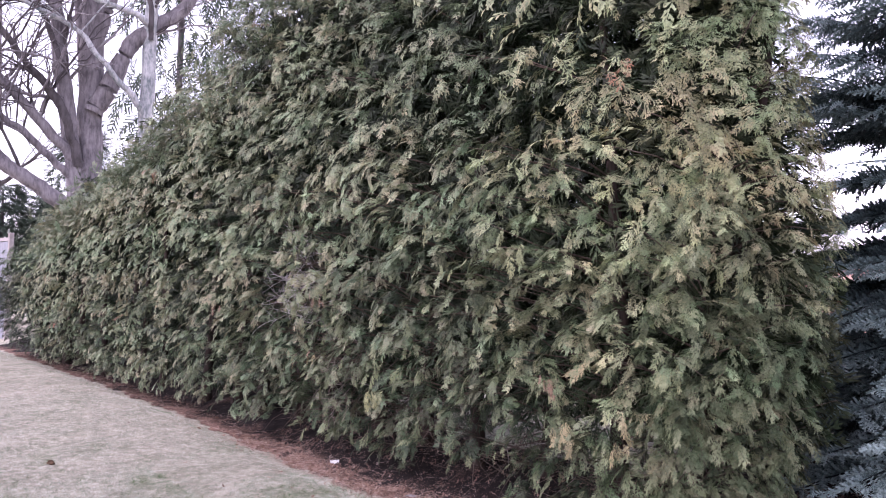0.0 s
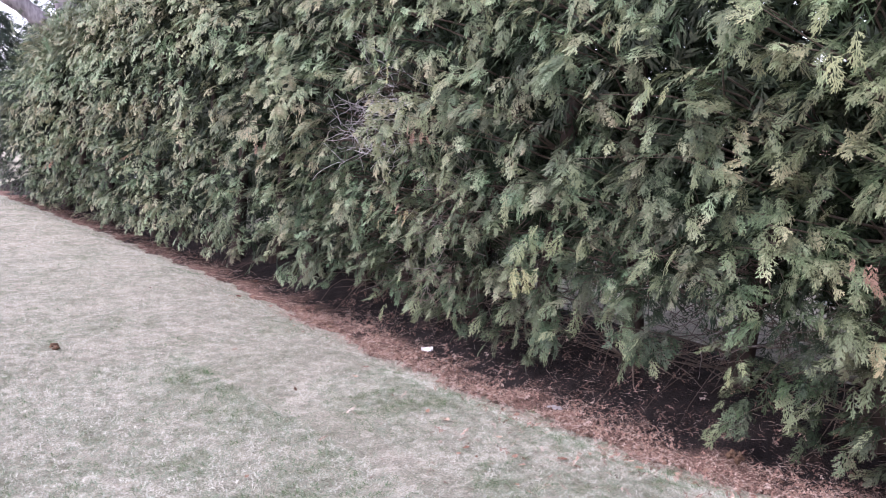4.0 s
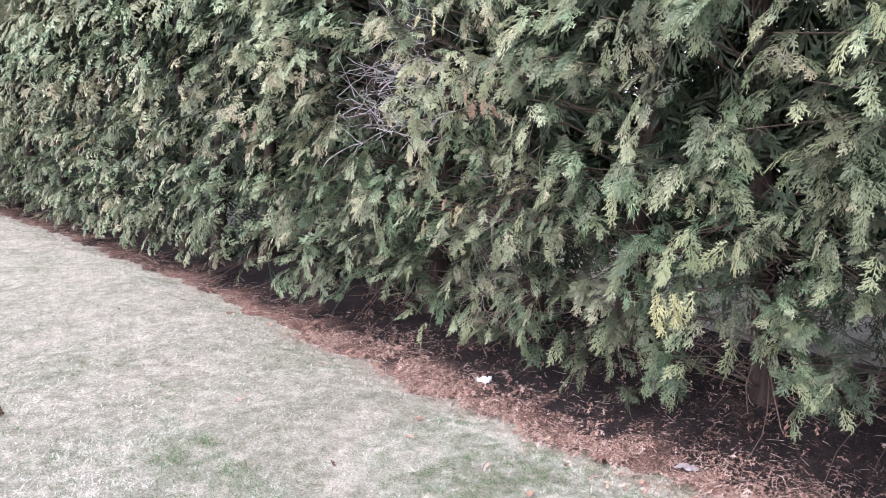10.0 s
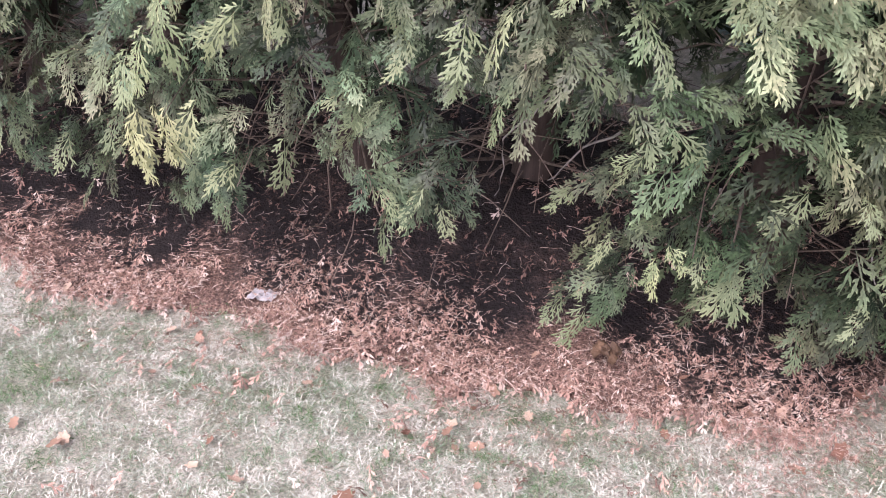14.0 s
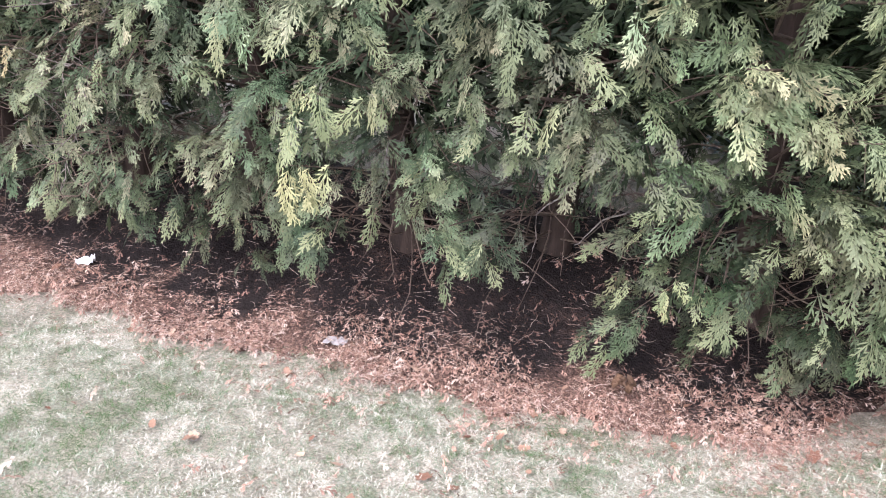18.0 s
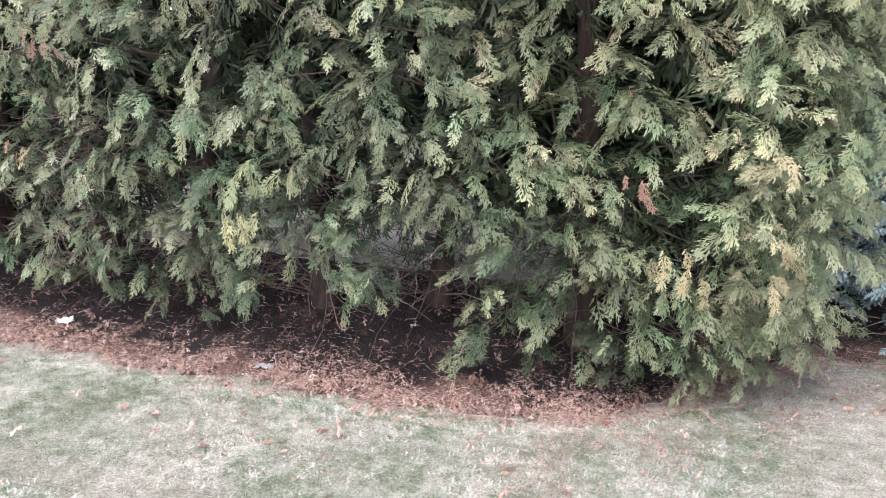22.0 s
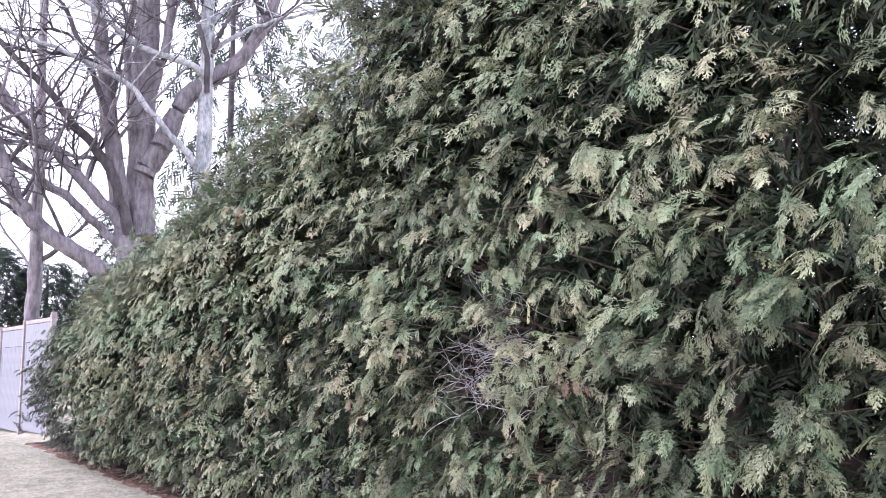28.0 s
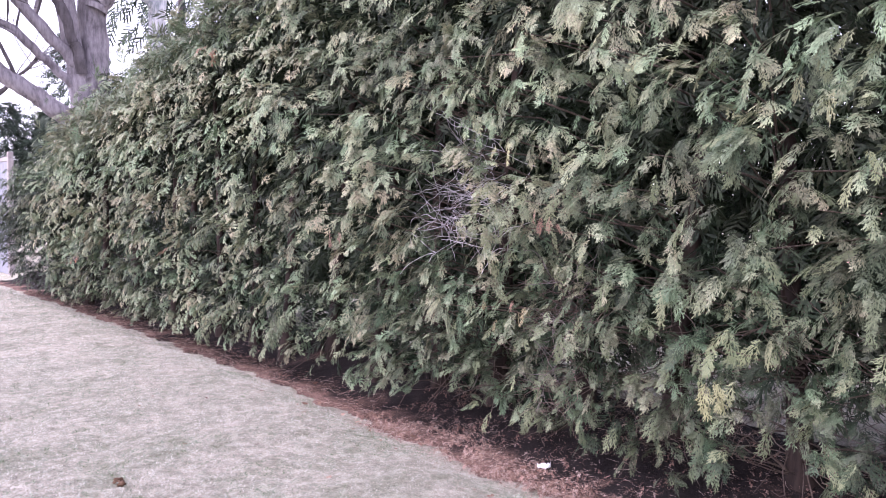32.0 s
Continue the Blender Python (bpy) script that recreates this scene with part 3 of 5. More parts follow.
def cedar(i, x, y):
    tall = float(head(x))
    place_word = "at the open end of the hedge" if i == 0 else ("in the hedge over bare soil" if i < 7 else "far along the hedge")
    look_word = "tall olive-green white cedar tree" if i < 2 else ("tall dark green white cedar tree" if x > -9.5 else "lower dark cedar tree")
    tree = thing("cedar_tree", x, y, 0, look_word + " " + place_word, "tree", "cedars of the hedge")
    here = np.array([x, y, 0.0])
    rnd = np.random.default_rng(100 + i)
    thick = 0.052 + 0.016 * rnd.uniform()
    line = wander((0, 0, float(hill(x, y)) - 0.03), (rnd.normal(0, 0.05), rnd.normal(0.03, 0.05), 1), tall * 0.93, 0.03, 16, rnd)
    part("trunk", mesh("cedar_trunk", *tube(line, np.r_[thick * 1.45, thick * 1.15, np.linspace(thick, 0.012, 15)], 9)[:2], M_CEDAR_BARK, smooth=True), tree, "brown stringy-barked trunk")
    # boughs from the trunk, and low dead sticks
    limbs = []
    for tip, out, detail, _ in boughs[i]:
        if detail == 2 or rnd.uniform() > (0.3 if detail == 0 else 0.07):
            continue
        t = tip - here
        root = np.array([line[min(15, max(0, int((t[2] - 0.15) / tall * 16)))][0], 0.0, max(0.1, t[2] - rnd.uniform(0.05, 0.35))])
        mid = root + (t - root) * 0.55 + rnd.normal(0, 0.05, 3) + np.array([0, 0, 0.05])
        limbs.append(tube(np.array([root, mid, t]), [0.008, 0.005, 0.002], 4))
    for _ in range(80 if i < 8 else 4):
        a, z = rnd.uniform(0, 2 * np.pi), rnd.uniform(0.15, 1.1)
        w = wander((0, 0, z), (math.cos(a), math.sin(a), rnd.uniform(-0.3, 0.3)), rnd.uniform(0.35, 0.95), 0.24, 5, rnd, 0.06)
        limbs.append(tube(w, np.linspace(rnd.uniform(0.0025, 0.006), 0.0014, 6), 4))
    v, q, t = joined(limbs)
    tagged(part("branchwork", mesh("cedar_limbs", v, q, M_TWIG, smooth=True), tree, "thin bare grey-brown boughs"), kind="stuff")
    # sprays on the boughs; inner ones darker, as older growth and painted shade
    sets, single = {0: [], 1: [], 2: [], 3: []}, []
    for tip, out, detail, h in boughs[i]:
        far = detail == 2 and out[1] < -0.5 and tip[0] < -2  # small fronds far along the front
        count = 8 if far else (7, 7, 3 if out[1] > 0.5 else 4)[detail]
        side = np.cross(out, (0, 0, 1.0))
        side /= np.linalg.norm(side) + 1e-9
        along = out * rnd.uniform(0.55, 1.0) + side * rnd.normal(0, 0.6) + np.array([0, 0, rnd.normal(-0.12, 0.28)])
        along /= np.linalg.norm(along)
        flat = np.array([0, 0, 1.0]) + out * rnd.uniform(0.2, 1.1) + side * rnd.normal(0, 0.35)
        flat -= (flat @ along) * along
        flat /= np.linalg.norm(flat)
        beside, long = np.cross(flat, along), rnd.uniform(0.12, 0.26)
        brown = rnd.uniform() < (0.002 + (0.010 if noise.noise((tip[0] * 2.2, tip[2] * 2.2, 12.0)) > 0.3 else 0))
        shift = rnd.normal(0.0, 0.07)
        for k in range(count):
            u = (k + 0.5) / count
            way = along + beside * (0 if k == count - 1 else (1 if k % 2 else -1)) * rnd.uniform(0.4, 1.0) + rnd.normal(0, 0.15, 3) + np.array([0, 0, -0.35 * u])
            up = flat + rnd.normal(0, 0.28, 3)
            at = tip + along * long * (u - 1.0) - np.array([0, 0, 0.25 * long * u * u]) + rnd.normal(0, 0.025, 3)
            size = rnd.uniform(0.085, 0.155) if detail == 0 else rnd.uniform(0.08, 0.14) if detail == 1 else rnd.uniform(0.08, 0.13) if far else rnd.uniform(0.12, 0.19)
            # the tone cap drops near the ground, part of the painted shade
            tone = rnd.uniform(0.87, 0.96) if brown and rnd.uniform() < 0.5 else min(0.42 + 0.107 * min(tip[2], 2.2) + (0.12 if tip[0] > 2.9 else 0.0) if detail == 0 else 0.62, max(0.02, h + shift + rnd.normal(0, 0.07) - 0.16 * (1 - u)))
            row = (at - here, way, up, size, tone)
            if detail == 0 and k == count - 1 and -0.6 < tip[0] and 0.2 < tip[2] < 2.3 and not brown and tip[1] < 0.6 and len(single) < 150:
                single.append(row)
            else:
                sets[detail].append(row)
        if detail == 2 and out[2] > 0.6:  # the crest is closed from below, by sprays darkened in tint as crown shade
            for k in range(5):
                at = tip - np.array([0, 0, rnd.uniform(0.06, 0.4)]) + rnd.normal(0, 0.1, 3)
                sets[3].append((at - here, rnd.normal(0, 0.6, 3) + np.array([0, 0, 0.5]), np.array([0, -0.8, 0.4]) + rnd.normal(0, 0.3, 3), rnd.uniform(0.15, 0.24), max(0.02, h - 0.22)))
        if detail < 2 and tip[2] > 0.7:  # deeper sprays, tint lowered as painted shade, that close the view into the crown
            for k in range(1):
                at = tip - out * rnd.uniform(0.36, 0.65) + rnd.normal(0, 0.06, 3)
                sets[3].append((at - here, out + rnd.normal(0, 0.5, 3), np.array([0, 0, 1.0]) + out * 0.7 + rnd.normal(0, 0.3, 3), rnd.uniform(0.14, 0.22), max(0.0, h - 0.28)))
    pieces = []
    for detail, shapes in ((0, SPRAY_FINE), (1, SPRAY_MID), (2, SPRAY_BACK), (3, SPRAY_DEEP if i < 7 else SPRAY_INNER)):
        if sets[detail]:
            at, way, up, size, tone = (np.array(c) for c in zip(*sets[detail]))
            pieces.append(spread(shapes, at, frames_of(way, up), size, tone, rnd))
    # inner foliage round the trunk in a painted-shade tint; loose wisps under the skirt
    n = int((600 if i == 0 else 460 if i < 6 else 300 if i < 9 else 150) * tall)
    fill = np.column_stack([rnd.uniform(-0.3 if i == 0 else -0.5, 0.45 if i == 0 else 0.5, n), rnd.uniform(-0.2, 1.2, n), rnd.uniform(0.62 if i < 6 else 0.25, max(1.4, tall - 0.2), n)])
    if i < 14:  # dense core, in the same shade-dark tint
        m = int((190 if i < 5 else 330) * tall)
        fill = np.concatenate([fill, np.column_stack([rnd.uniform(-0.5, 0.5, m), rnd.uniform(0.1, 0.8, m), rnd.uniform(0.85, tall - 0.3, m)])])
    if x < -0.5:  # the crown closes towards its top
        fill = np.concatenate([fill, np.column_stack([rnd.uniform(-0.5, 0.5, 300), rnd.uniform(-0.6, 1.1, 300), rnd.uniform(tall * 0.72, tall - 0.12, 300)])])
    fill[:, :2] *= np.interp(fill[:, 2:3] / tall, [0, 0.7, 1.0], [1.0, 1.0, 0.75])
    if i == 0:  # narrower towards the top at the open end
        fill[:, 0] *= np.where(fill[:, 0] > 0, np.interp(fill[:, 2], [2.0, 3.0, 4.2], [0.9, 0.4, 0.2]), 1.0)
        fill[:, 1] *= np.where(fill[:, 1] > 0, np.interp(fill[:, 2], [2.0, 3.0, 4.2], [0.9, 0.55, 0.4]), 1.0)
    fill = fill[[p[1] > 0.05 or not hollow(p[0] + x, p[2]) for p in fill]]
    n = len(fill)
    # near-black tint stands in for the shade inside the crown
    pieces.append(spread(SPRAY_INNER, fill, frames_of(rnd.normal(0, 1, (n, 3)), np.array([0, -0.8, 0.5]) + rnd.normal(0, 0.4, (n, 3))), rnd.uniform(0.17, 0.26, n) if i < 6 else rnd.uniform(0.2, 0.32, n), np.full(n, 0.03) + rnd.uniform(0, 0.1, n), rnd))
    n = (135 if i in (1, 2, 3) else 110) if i < 7 else 6
    low = np.column_stack([rnd.uniform(-0.45, 0.45, n), rnd.uniform(-0.75 if i not in (2, 3) else -0.2, 0.9, n), rnd.uniform(0.36, 1.05, n)])
    pieces.append(spread(SPRAY_MID, low, frames_of(np.column_stack([rnd.normal(0, 0.7, n), rnd.normal(-0.4, 0.5, n), rnd.normal(-0.4, 0.3, n)]), np.array([0, -0.5, 0.8]) + rnd.normal(0, 0.4, (n, 3))), rnd.uniform(0.09, 0.17, n), rnd.uniform(0.08, 0.4, n), rnd))
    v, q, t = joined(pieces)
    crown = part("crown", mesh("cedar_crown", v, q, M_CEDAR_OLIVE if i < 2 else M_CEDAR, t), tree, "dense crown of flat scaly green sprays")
    tagged(crown, kind="stuff")
    if single:
        at, way, up, size, tone = (np.array(c) for c in zip(*single))
        for p, f, s, h in zip(at, frames_of(way, up), size, tone):
            lone_spray("spray", p, f, s, SPRAY_GREEN if h < 0.52 else SPRAY_OLIVE, tree, rnd)
    return tree


def lone_spray(name, p, f, s, meshes, parent, rnd, label=""):
    ob = part(name, meshes[int(rnd.integers(0, len(meshes)))], parent, label)
    ob.matrix_basis = Matrix.Translation(Vector(p)) @ Matrix([[*map(float, r)] for r in f]).to_4x4() @ Matrix.Diagonal((s, s, s, 1))
    return ob


SPRAY_GREEN = [mesh("cedar_spray", v, q, M_SPRAY, t) for v, q, t in SPRAY_FINE]
SPRAY_OLIVE = [mesh("cedar_spray_olive", v, q, M_SPRAY_OLIVE, t) for v, q, t in SPRAY_FINE]
SPRAY_YELLOW = [mesh("cedar_spray_yellow", v, q, M_SPRAY_YELLOW, t) for v, q, t in SPRAY_FINE]
SPRAY_LIME = [mesh("cedar_spray_lime", v, q, M_SPRAY_LIME, t) for v, q, t in SPRAY_FINE]
SPRAY_TAN = [mesh("cedar_spray_tan", v, q, M_SPRAY_TAN, t) for v, q, t in SPRAY_FINE]
SPRAY_RUST = [mesh("cedar_spray_rust", v, q, M_SPRAY_RUST, t) for v, q, t in SPRAY_FINE]
CEDARS = [cedar(i, x, y) for i, (x, y) in enumerate(zip(TRUNKS, TRUNK_Y))]

# odd-coloured sprigs: place, length, spread, droop, count, colour
SPRIGS = [((1.58, -0.64, 1.0), 0.15, 0.14, 0.5, 7, SPRAY_LIME, "bright yellow-green drooping sprig"), ((1.52, -0.70, 0.88), 0.16, 0.05, 1.8, 4, SPRAY_YELLOW, "bright yellow drooping sprig"),
          ((0.47, -0.54, 1.52), 0.10, 0.06, 1.4, 5, SPRAY_RUST, "dead rusty-brown sprig"), ((2.99, -0.52, 1.08), 0.09, 0.05, 1.0, 4, SPRAY_RUST, "dead rusty-brown sprig"),
          ((3.45, -0.66, 1.20), 0.14, 0.09, 0.3, 4, SPRAY_TAN, "dry tan sprig"), ((0.05, -0.36, 0.99), 0.07, 0.03, 0.8, 2, SPRAY_RUST, "dead rusty-brown sprig"),
          ((2.92, -0.78, 1.84), 0.15, 0.08, 0.9, 4, SPRAY_LIME, "bright yellow-green drooping sprig"), ((-1.55, -0.48, 1.36), 0.09, 0.06, 0.6, 3, SPRAY_RUST, "dead rusty-brown sprig"),
          ((3.5, -0.45, 0.85), 0.13, 0.12, 0.8, 5, SPRAY_TAN, "dry tan sprig"), ((3.9, 0.0, 1.75), 0.15, 0.12, 0.5, 6, SPRAY_LIME, "bright yellow-green drooping sprig"),
          ((2.48, -0.36, 0.56), 0.10, 0.03, 0.7, 3, SPRAY_LIME, "bright yellow-green drooping sprig"), ((2.1, -0.5, 1.75), 0.12, 0.08, 0.8, 3, SPRAY_LIME, "bright yellow-green drooping sprig"),
          ((3.7, -0.3, 1.2), 0.14, 0.12, 0.6, 5, SPRAY_LIME, "bright yellow-green drooping sprig"), ((-0.95, -0.45, 1.2), 0.11, 0.08, 0.6, 4, SPRAY_LIME, "bright yellow-green drooping sprig"),
          ((3.2, -0.55, 0.8), 0.13, 0.07, 1.0, 4, SPRAY_TAN, "dry tan sprig"), ((3.08, -0.5, 0.82), 0.12, 0.06, 0.8, 3, SPRAY_TAN, "dry tan sprig"),
          ((0.28, -0.62, 1.86), 0.11, 0.06, 0.9, 3, SPRAY_YELLOW, "bright yellow drooping sprig"), ((0.1, -0.42, 1.0), 0.10, 0.10, 0.8, 5, SPRAY_TAN, "dry tan sprig")]
srnd = np.random.default_rng(5)
for (x, y, z), size, wide, droop, count, meshes, label in SPRIGS:
    i = nearest_tree(x)
    for k in range(count):
        p = np.array([x, y, z]) + srnd.normal(0, wide * 0.5, 3) - np.array([TRUNKS[i], TRUNK_Y[i], 0])
        way = np.array([[srnd.normal(0, 0.5), -0.7, -droop + srnd.normal(0, 0.2)]])
        f = frames_of(way, np.array([[srnd.normal(0, 0.3), -0.6, 0.8]]))[0]
        lone_spray("sprig", p, f, size * srnd.uniform(0.55, 0.95), meshes, CEDARS[i], srnd, label)

# bleached bare twigs in the hollow, and loops of bare root and twig near the soil
drnd = np.random.default_rng(21)
holder = CEDARS[nearest_tree(-0.8)]
hx, hy = holder.location[0], holder.location[1]
for k in range(42):
    a = drnd.uniform(-0.5, 0.45)
    start = np.array([-0.66 + drnd.normal(0, 0.2) - hx, 0.15 - hy, 1.64 + drnd.normal(0, 0.2)])
    line = wander(start, (a, -1.0, drnd.normal(0.05, 0.3)), drnd.uniform(0.3, 0.55), 0.25, 8, drnd)
    bits = [tube(line, np.linspace(0.003, 0.0013, 9), 5)]
    for m in range(5):
        s = line[drnd.integers(3, 8)]
        bits.append(tube(wander(s, (drnd.normal(0, 1), -0.6, drnd.normal(0, 0.7)), drnd.uniform(0.1, 0.3), 0.3, 5, drnd), np.linspace(0.0026, 0.0013, 6), 4))
    v, q, t = joined(bits)
    part("dead_twig", mesh("dead_twig", v, q, M_DEAD if k % 3 else M_TWIG, smooth=True), holder, "bleached bare dead twig")
holder = CEDARS[nearest_tree(0.2)]
hx, hy = holder.location[0], holder.location[1]
for k in range(26):
    start = np.array([0.2 + drnd.normal(0, 0.17) - hx, 0.1 - hy, 0.95 + drnd.normal(0, 0.2)])
    line = wander(start, (drnd.normal(0, 0.4), -1.0, drnd.normal(0.0, 0.35)), drnd.uniform(0.35, 0.55), 0.25, 8, drnd, 0.03)
    bits = [tube(line, np.linspace(0.0035, 0.0013, 9), 5)]
    for m in range(5):
        s = line[drnd.integers(3, 8)]
        bits.append(tube(wander(s, (drnd.normal(0, 1), -0.5, drnd.normal(-0.2, 0.7)), drnd.uniform(0.1, 0.25), 0.3, 5, drnd), np.linspace(0.0022, 0.0011, 6), 4))
    v, q, t = joined(bits)
    part("dead_twig", mesh("dead_twig", v, q, M_TWIG if k % 3 else M_ROOT, smooth=True), holder, "bare brown dead twig")
for x, z, size in ((-0.85, 0.40, 0.5), (2.05, 0.42, 0.45), (2.25, 0.34, 0.3), (1.35, 0.5, 0.4), (2.9, 0.4, 0.4), (0.15, 0.5, 0.4), (2.55, 0.22, 0.3), (-0.1, 0.62, 0.45)):
    i = nearest_tree(x)
    line = wander((x - TRUNKS[i], 0.35 - TRUNK_Y[i], z + 0.1), (drnd.normal(0, 0.6), -1, -0.2), size, 0.3, 9, drnd, 0.05)
    line[:, 2] = np.maximum(line[:, 2] + 0.06, 0.12)
    part("dead_twig", mesh("dead_twig", *tube(line, np.linspace(0.0045, 0.0015, 10), 5)[:2], M_ROOT, smooth=True), CEDARS[i], "bleached bare dead twig")


# ---- blue spruce beside the hedge's end ----
def needle_twig(rnd, count, length, wide):
    """A spruce twig of length 1 along x, set round with stiff needles."""
    v, q, t = [], [], []
    for k in range(count):
        s, a = k / count, k * 2.4 + rnd.uniform(-0.4, 0.4)
        base = np.array([s, 0, 0])
        way = np.array([0.55, math.cos(a), math.sin(a) * 0.8 + 0.15])
        way /= np.linalg.norm(way)
        side = np.cross(way, (0.3, math.sin(a), -math.cos(a)))
        side /= np.linalg.norm(side) + 1e-9
        l, n = length * (1 - 0.35 * s) * rnd.uniform(0.8, 1.15), len(v)
        v.extend([base, base + way * l * 0.5 + side * wide, base + way * l, base + way * l * 0.5 - side * wide])
        q.append([n, n + 1, n + 2, n + 3])
        shade = 0.1 * math.sin(a) + 0.12 * s
        t.extend([shade, shade, shade + 0.1, shade])
    return np.array(v), np.array(q), np.array(t)


def feather(rnd):
    """A needled spruce twig as two crossed combs of fine side needles, longest near its base."""
    pieces = []
    for turn in (0.0, 1.35):
        v, q, t = spray(rnd, 11, 0, 0.027, (42, 62), 0.17)
        c, n = math.cos(turn), math.sin(turn)
        pieces.append((np.column_stack([v[:, 0], v[:, 1] * c, 0.25 * v[:, 2] + v[:, 1] * n]), q, t))
    return joined(pieces)


TWIGS = [needle_twig(rng, 6, 0.24, 0.07) for _ in range(4)]
TWIGS_FINE = [feather(rng) for _ in range(5)]


def spruce(x, y, tall, wide, seed, label):
    rnd = np.random.default_rng(seed)
    tree = thing("spruce_tree", x, y, 0, label, "tree")
    line = wander((0, 0, -0.03), (0.01, 0.0, 1), tall * 0.97, 0.015, 14, rnd)
    part("trunk", mesh("spruce_trunk", *tube(line, np.linspace(0.17, 0.02, 15), 10)[:2], M_MAPLE_DARK, smooth=True), tree, "dark scaly trunk")
    z = 0.62
    while z < tall - 0.4:
        reach = wide * (1 - z / tall) ** 0.8
        count = 9 if z < 5.5 else 6
        angles = [k * 2 * math.pi / count + z * 1.9 + rnd.uniform(-0.2, 0.2) for k in range(count)]
        if z < 6.5:
            angles = [a for a in angles if math.sin(a) > -0.3][::2] + [radians(-155 + 11.5 * k) + rnd.uniform(-0.1, 0.1) for k in range(12)]
        for a in angles:
            l = reach * rnd.uniform(0.8, 1.08)
            if (2.3 < z < 3.3 or z > 3.9) and rnd.uniform() < 0.33:  # open, thinly branched storeys
                continue
            if z < 1.3 and math.sin(a) < -0.8:
                l = max(l, wide)
            while l > 0.3 and ((x + l * math.cos(a) < 4.02 and y + l * math.sin(a) < 1.75) or (x + l * math.cos(a) < 3.2 and y + l * math.sin(a) < 2.6)):
                l -= 0.1
            fine = z < 4.2 and math.sin(a) < -0.3 and math.cos(a) < 0.6
            steps = 9
            u = np.linspace(0, 1, steps)
            lift = 0.10 * l * u - (0.42 if z < 3 else 0.28) * l * u ** 2 + 0.16 * l * u ** 4
            pts = np.column_stack([math.cos(a) * l * u, math.sin(a) * l * u, z + lift]) + rnd.normal(0, 0.015, (steps, 3))
            pts[:, 2] = np.maximum(pts[:, 2], 0.08)
            pieces = [(tube(pts, np.linspace(0.022, 0.005, steps), 4)[0], tube(pts, np.linspace(0.022, 0.005, steps), 4)[1], np.full(steps * 4, 0.0))]
            at, way, size, tone = [], [], [], []
            silver = 0.12 if z < 1.3 else 0.0
            out = np.array([math.cos(a), math.sin(a), 0])
            side = np.array([-math.sin(a), math.cos(a), 0])
            for s in np.linspace(0.25, 1.0, int(4 + l * (1.4 if not fine else 3.2 if 2.3 < z < 3.3 else 5.5))):
                p = np.array([np.interp(s, u, pts[:, c]) for c in range(3)])
                for sgn in (1, -1):
                    sub = (0.24 + 0.42 * (1 - s)) * rnd.uniform(0.7, 1.1) * min(1.0, l)
                    w = out * rnd.uniform(0.5, 0.9) + side * sgn * rnd.uniform(0.5, 0.9) + np.array([0, 0, rnd.uniform(-0.35, -0.02)])
                    # silvery tips; tone falling inward also paints in the shade near the trunk
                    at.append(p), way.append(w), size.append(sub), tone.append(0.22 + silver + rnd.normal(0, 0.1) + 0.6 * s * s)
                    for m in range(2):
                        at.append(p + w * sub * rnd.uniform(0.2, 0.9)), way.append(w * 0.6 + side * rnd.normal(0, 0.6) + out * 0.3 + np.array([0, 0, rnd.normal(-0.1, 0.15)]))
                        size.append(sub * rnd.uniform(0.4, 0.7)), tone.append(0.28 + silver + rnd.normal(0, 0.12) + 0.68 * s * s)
            up = np.tile([0.0, 0, 1.0], (len(at), 1)) + rnd.normal(0, 0.2, (len(at), 3))
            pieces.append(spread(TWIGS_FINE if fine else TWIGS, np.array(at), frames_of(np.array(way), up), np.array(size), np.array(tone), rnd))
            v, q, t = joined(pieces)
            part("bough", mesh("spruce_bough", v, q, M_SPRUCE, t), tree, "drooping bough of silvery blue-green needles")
        z += 0.32 if z < 3.2 else (0.5 if z < 5.5 else 1.1)
    return tree


spruce(4.3, 4.5, 11.0, 3.3, 31, "blue spruce with drooping boughs beside the hedge")


